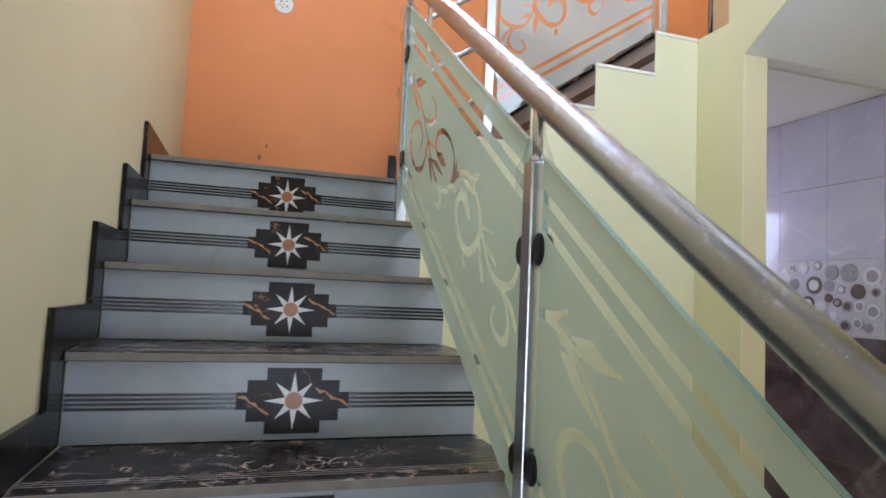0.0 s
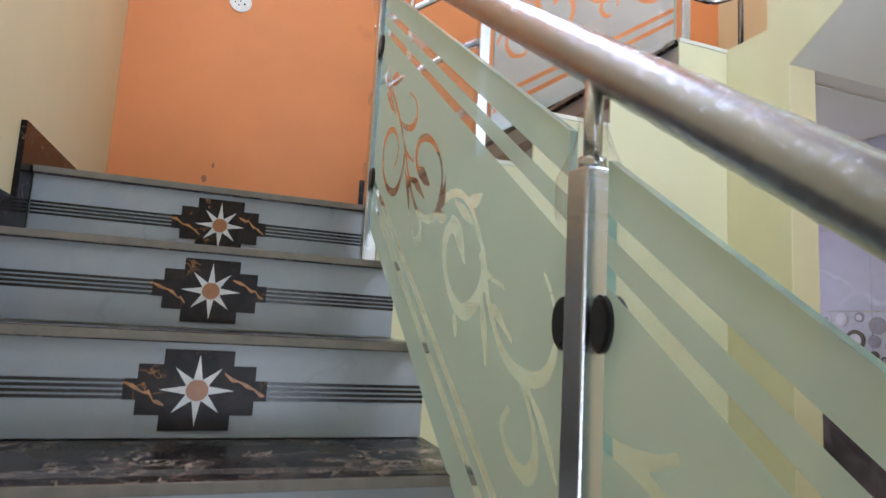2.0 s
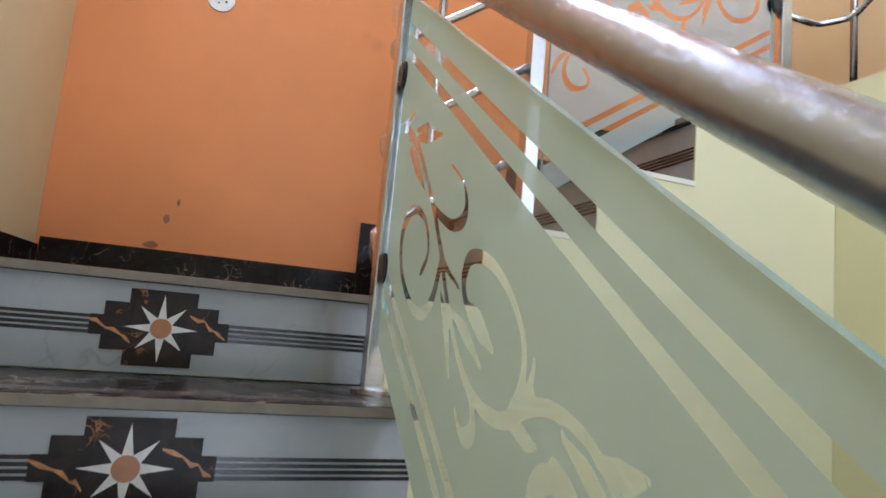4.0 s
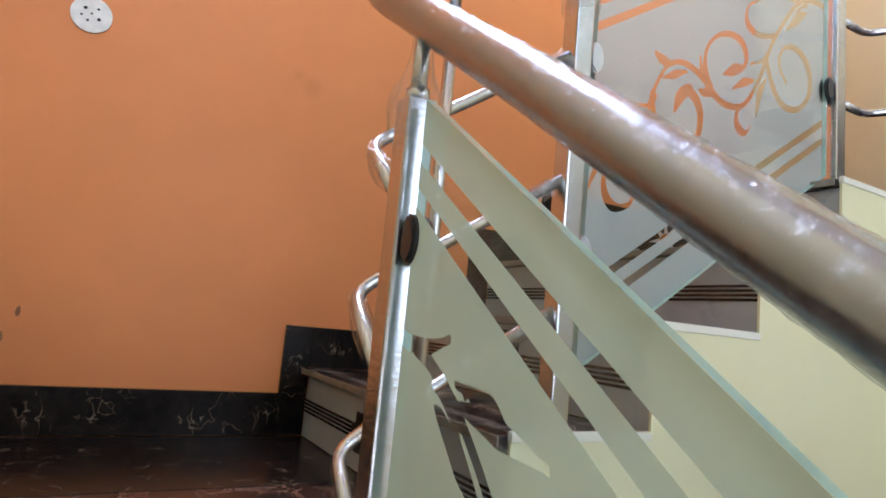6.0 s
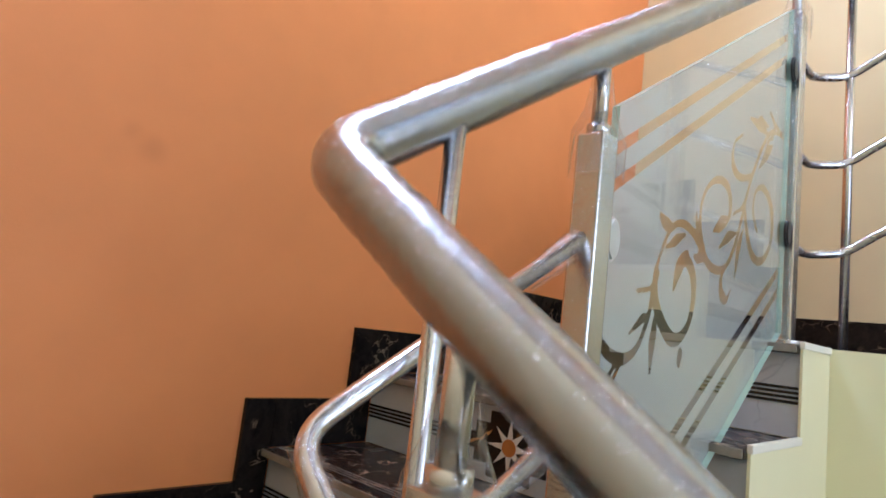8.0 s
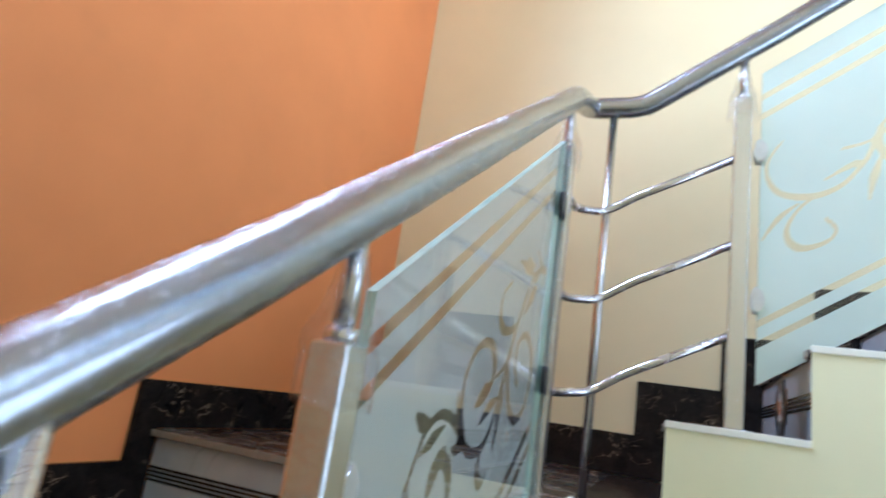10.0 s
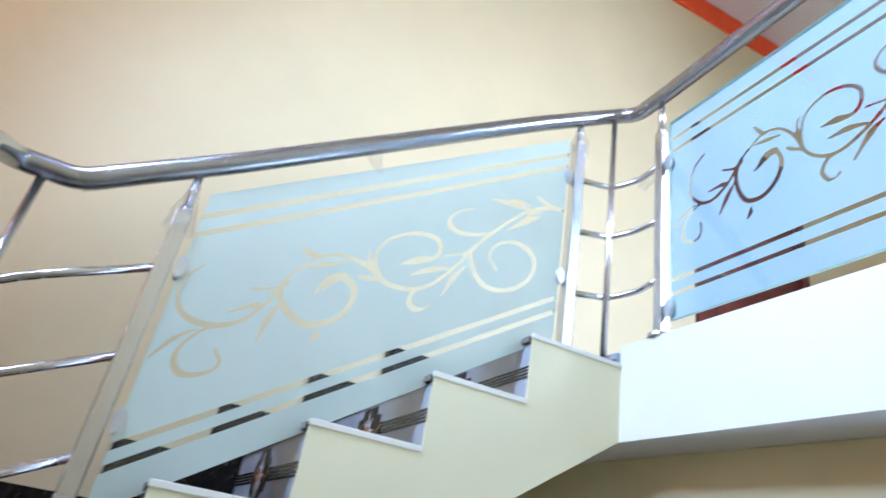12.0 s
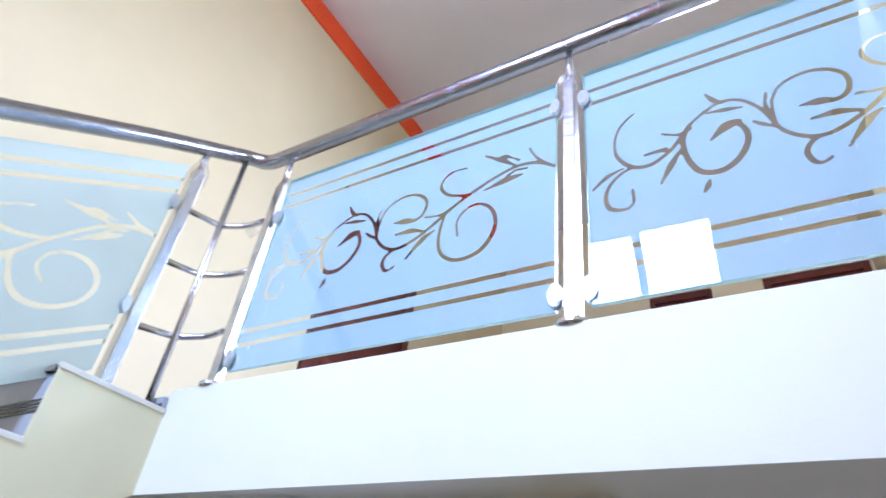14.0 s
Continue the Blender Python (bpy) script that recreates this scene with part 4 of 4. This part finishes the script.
# loose tails of film under the upper rail and on a corner bar
film_sleeve(railing3, [(XR3, -0.70, rail3_z(-0.70) - 0.02), (XR3 - 0.004, -0.715, rail3_z(-0.70) - 0.05), (XR3 - 0.008, -0.735, rail3_z(-0.70) - 0.085)], [0.022, 0.016, 0.006], 41)
film_sleeve(railing4, [(1.50, YR4, 2.20), (1.525, YR4 + 0.004, 2.175), (1.56, YR4 + 0.006, 2.155)], [0.012, 0.02, 0.012], 42)

# ---- things on the walls ----
socket = tagged(part("socket_plate", prism([(0.043 * math.cos(2 * math.pi * k / 32), 0.043 * math.sin(2 * math.pi * k / 32)) for k in range(32)],
                                           lambda u, v, w: (-0.025 + u, YN - 0.001 - 0.006 * w, 0.954 + v)), SOCKET),
                "round white plastic cover plate on orange wall", "cover plate")
for u, v, r in ((-0.014, 0.012, 0.004), (0.012, 0.016, 0.003), (-0.006, -0.016, 0.003), (0.016, -0.008, 0.004), (0.0, 0.002, 0.0025), (-0.02, -0.006, 0.0025)):
    part("screw_hole", prism([(u + r * math.cos(k * math.pi / 5), v + r * math.sin(k * math.pi / 5)) for k in range(10)],
                             lambda a, b, w: (-0.025 + a, YN - 0.0072 - 0.0006 * w, 0.954 + b)), HOLE, socket)


def door(name, place, label):
    """Dark panelled door with its frame, in an opening 0.74 wide and 2.03 high; place(u, d, v)."""
    d = tagged(thing(name), label, "door", kind="structure")

    def plate(u0, u1, v0, v1, d0, d1):
        return prism([(u0, v0), (u1, v0), (u1, v1), (u0, v1)], lambda u, v, w: place(u, d0 + w * (d1 - d0), v))
    part("door_leaf", plate(0.05, 0.69, 0.005, 1.96, 0.02, 0.055), DOOR_WOOD, d)
    for v0, v1 in ((0.12, 0.85), (0.98, 1.85)):
        part("door_panel", plate(0.13, 0.61, v0, v1, 0.012, 0.021), DOOR_WOOD, d)
    for u0, u1, v0, v1 in ((0.0, 0.05, 0, 2.01), (0.69, 0.74, 0, 2.01), (0.0505, 0.6895, 1.961, 2.01)):
        part("door_frame", plate(u0, u1, v0, v1, -0.012, 0.10), DOOR_WOOD, d)
    bm = bmesh.new()
    tube_into(bm, rounded([place(0.63, 0.02, 1.0), place(0.63, -0.03, 1.0), place(0.54, -0.03, 1.0)], 0.015), 0.008, 10)
    part("door_handle", bm, STEEL, d, "steel lever handle", True)
    return d


door("door_1", lambda u, d, v: (-0.405 + u * 0.92, YS - d, UPPER + v * 1.09), "closed dark red-brown wooden door in cream wall")
door("door_2", lambda u, d, v: (0.645 + u * 0.635, YS - d, UPPER + v * 1.09), "closed dark red-brown wooden door in cream wall")
door("door_3", lambda u, d, v: (XE + d, -3.615 + u * 1.22, UPPER + v), "closed dark red-brown wooden door beside the upper stair")


def window(name, x0, x1, z0, z1, cols, rows, label, y0=YN + 0.085):
    w = tagged(thing(name), label, "window", kind="structure")
    f = 0.045
    for a, b, c, d in ((x0, x1, z0, z0 + f), (x0, x1, z1 - f, z1), (x0, x0 + f, z0 + f, z1 - f), (x1 - f, x1, z0 + f, z1 - f)):
        part("window_frame", box(a, b, y0, y0 + 0.04, c, d, 0.003), FRAME_PAINT, w)
    for k in range(1, cols):
        x = x0 + (x1 - x0) * k / cols
        part("mullion", box(x - 0.02, x + 0.02, y0 + 0.005, y0 + 0.035, z0 + f, z1 - f, 0.003), FRAME_PAINT, w)
    for k in range(1, rows):
        z = z0 + (z1 - z0) * k / rows
        part("transom", box(x0 + f, x1 - f, y0 + 0.01, y0 + 0.03, z - 0.012, z + 0.012, 0.002), FRAME_PAINT, w)
    bm = bmesh.new()
    box_into(bm, x0 + f, x1 - f, y0 + 0.018, y0 + 0.022, z0 + f, z1 - f)
    pane = part("pane", bm, GLASS, w)
    pane.visible_shadow = False


window("window_1", *WIN, 2, 1, "white framed stair window with two bright panes")
window("window_3", *ROOM_WIN, 2, 1, "white framed window bright with bluish daylight", YR - 0.1)
window("window_2", *NOOK_WIN, 2, 3, "small white framed window in tiled nook")

# tiled nook under the landing
Y0 = -0.19
cols = [Y0 + 0.002 + k * 0.2675 for k in range(5)]
for j, (z0, z1, mat, name, lab) in enumerate(((GROUND + 0.002, -1.06, MOCHA, "dark_tile", ""), (-1.058, -0.502, MOCHA, "dark_tile", ""),
                                              (-0.5, -0.158, RING_BASE, "pebble_tile", ""), (-0.156, 0.19, LILAC, "lilac_tile", ""), (0.192, 0.545, LILAC, "lilac_tile", ""))):
    if j == 0:
        tiling = tagged(thing("nook_tiling"), "lilac wall tiles with pebble band over dark tiles in the nook", "wall tiles", kind="structure")
    for k in range(4):
        y1 = min(cols[k + 1] - 0.002, YN - 0.003)
        part(name, box(XE - 0.009, XE - 0.0005, cols[k], y1, z0, z1, 0.001), mat, tiling)
random.seed(4)
placed = []
tries = 0
while len(placed) < 70 and tries < 4000:
    tries += 1
    r = random.choice((0.05, 0.042, 0.034, 0.026, 0.02))
    y, z = random.uniform(Y0 + r, 0.87 - r), random.uniform(-0.498 + r, -0.16 - r)
    if all(math.hypot(y - a, z - b) > r + c + 0.004 for a, b, c in placed):
        placed.append((y, z, r))
for y, z, r in placed:
    ring = [(y + r * math.cos(2 * math.pi * k / 20), z + r * math.sin(2 * math.pi * k / 20)) for k in range(20)]
    outer = part("pebble", prism(ring, lambda u, v, w: (XE - 0.0092 - 0.003 * w, u, v)), random.choice((RING_A, RING_A, RING_B, RING_C)), tiling)
    inner = [(y + 0.62 * r * math.cos(2 * math.pi * k / 16), z + 0.62 * r * math.sin(2 * math.pi * k / 16)) for k in range(16)]
    part("pebble_centre", prism(inner, lambda u, v, w: (XE - 0.0124 - 0.0012 * w, u, v)), random.choice((RING_A, RING_C, RING_B)), outer)

# scuffs on the orange wall
random.seed(9)
for x, z, a, b in ((-0.091, 0.206, 0.010, 0.015), (-0.063, 0.261, 0.005, 0.012), (-0.124, 0.12, 0.022, 0.011)):
    pts = [(x + a * (0.8 + 0.35 * random.random()) * math.cos(2 * math.pi * k / 14), z + b * (0.8 + 0.35 * random.random()) * math.sin(2 * math.pi * k / 14)) for k in range(14)]
    bm = bmesh.new()
    bm.faces.new([bm.verts.new((u, YN - 0.0012, v)) for u, v in pts])
    tagged(part("wall_scuff", bm, SCUFF), "grey-brown scuff mark on orange wall paint", "scuff", "scuffs on the orange wall")

# small raised studs on the ceiling band
bm = bmesh.new()
for k in range(44):
    for z in (4.645, 4.70):
        y = -4.6 + k * 0.12 + (0.06 if z > 4.68 else 0)
        tube_into(bm, [(XE - 0.0205, y, z), (XE - 0.024, y, z)], 0.012, 10)
tagged(part("band_studs", bm, BAND), "small round studs along the orange ceiling band", "trim", kind="stuff")
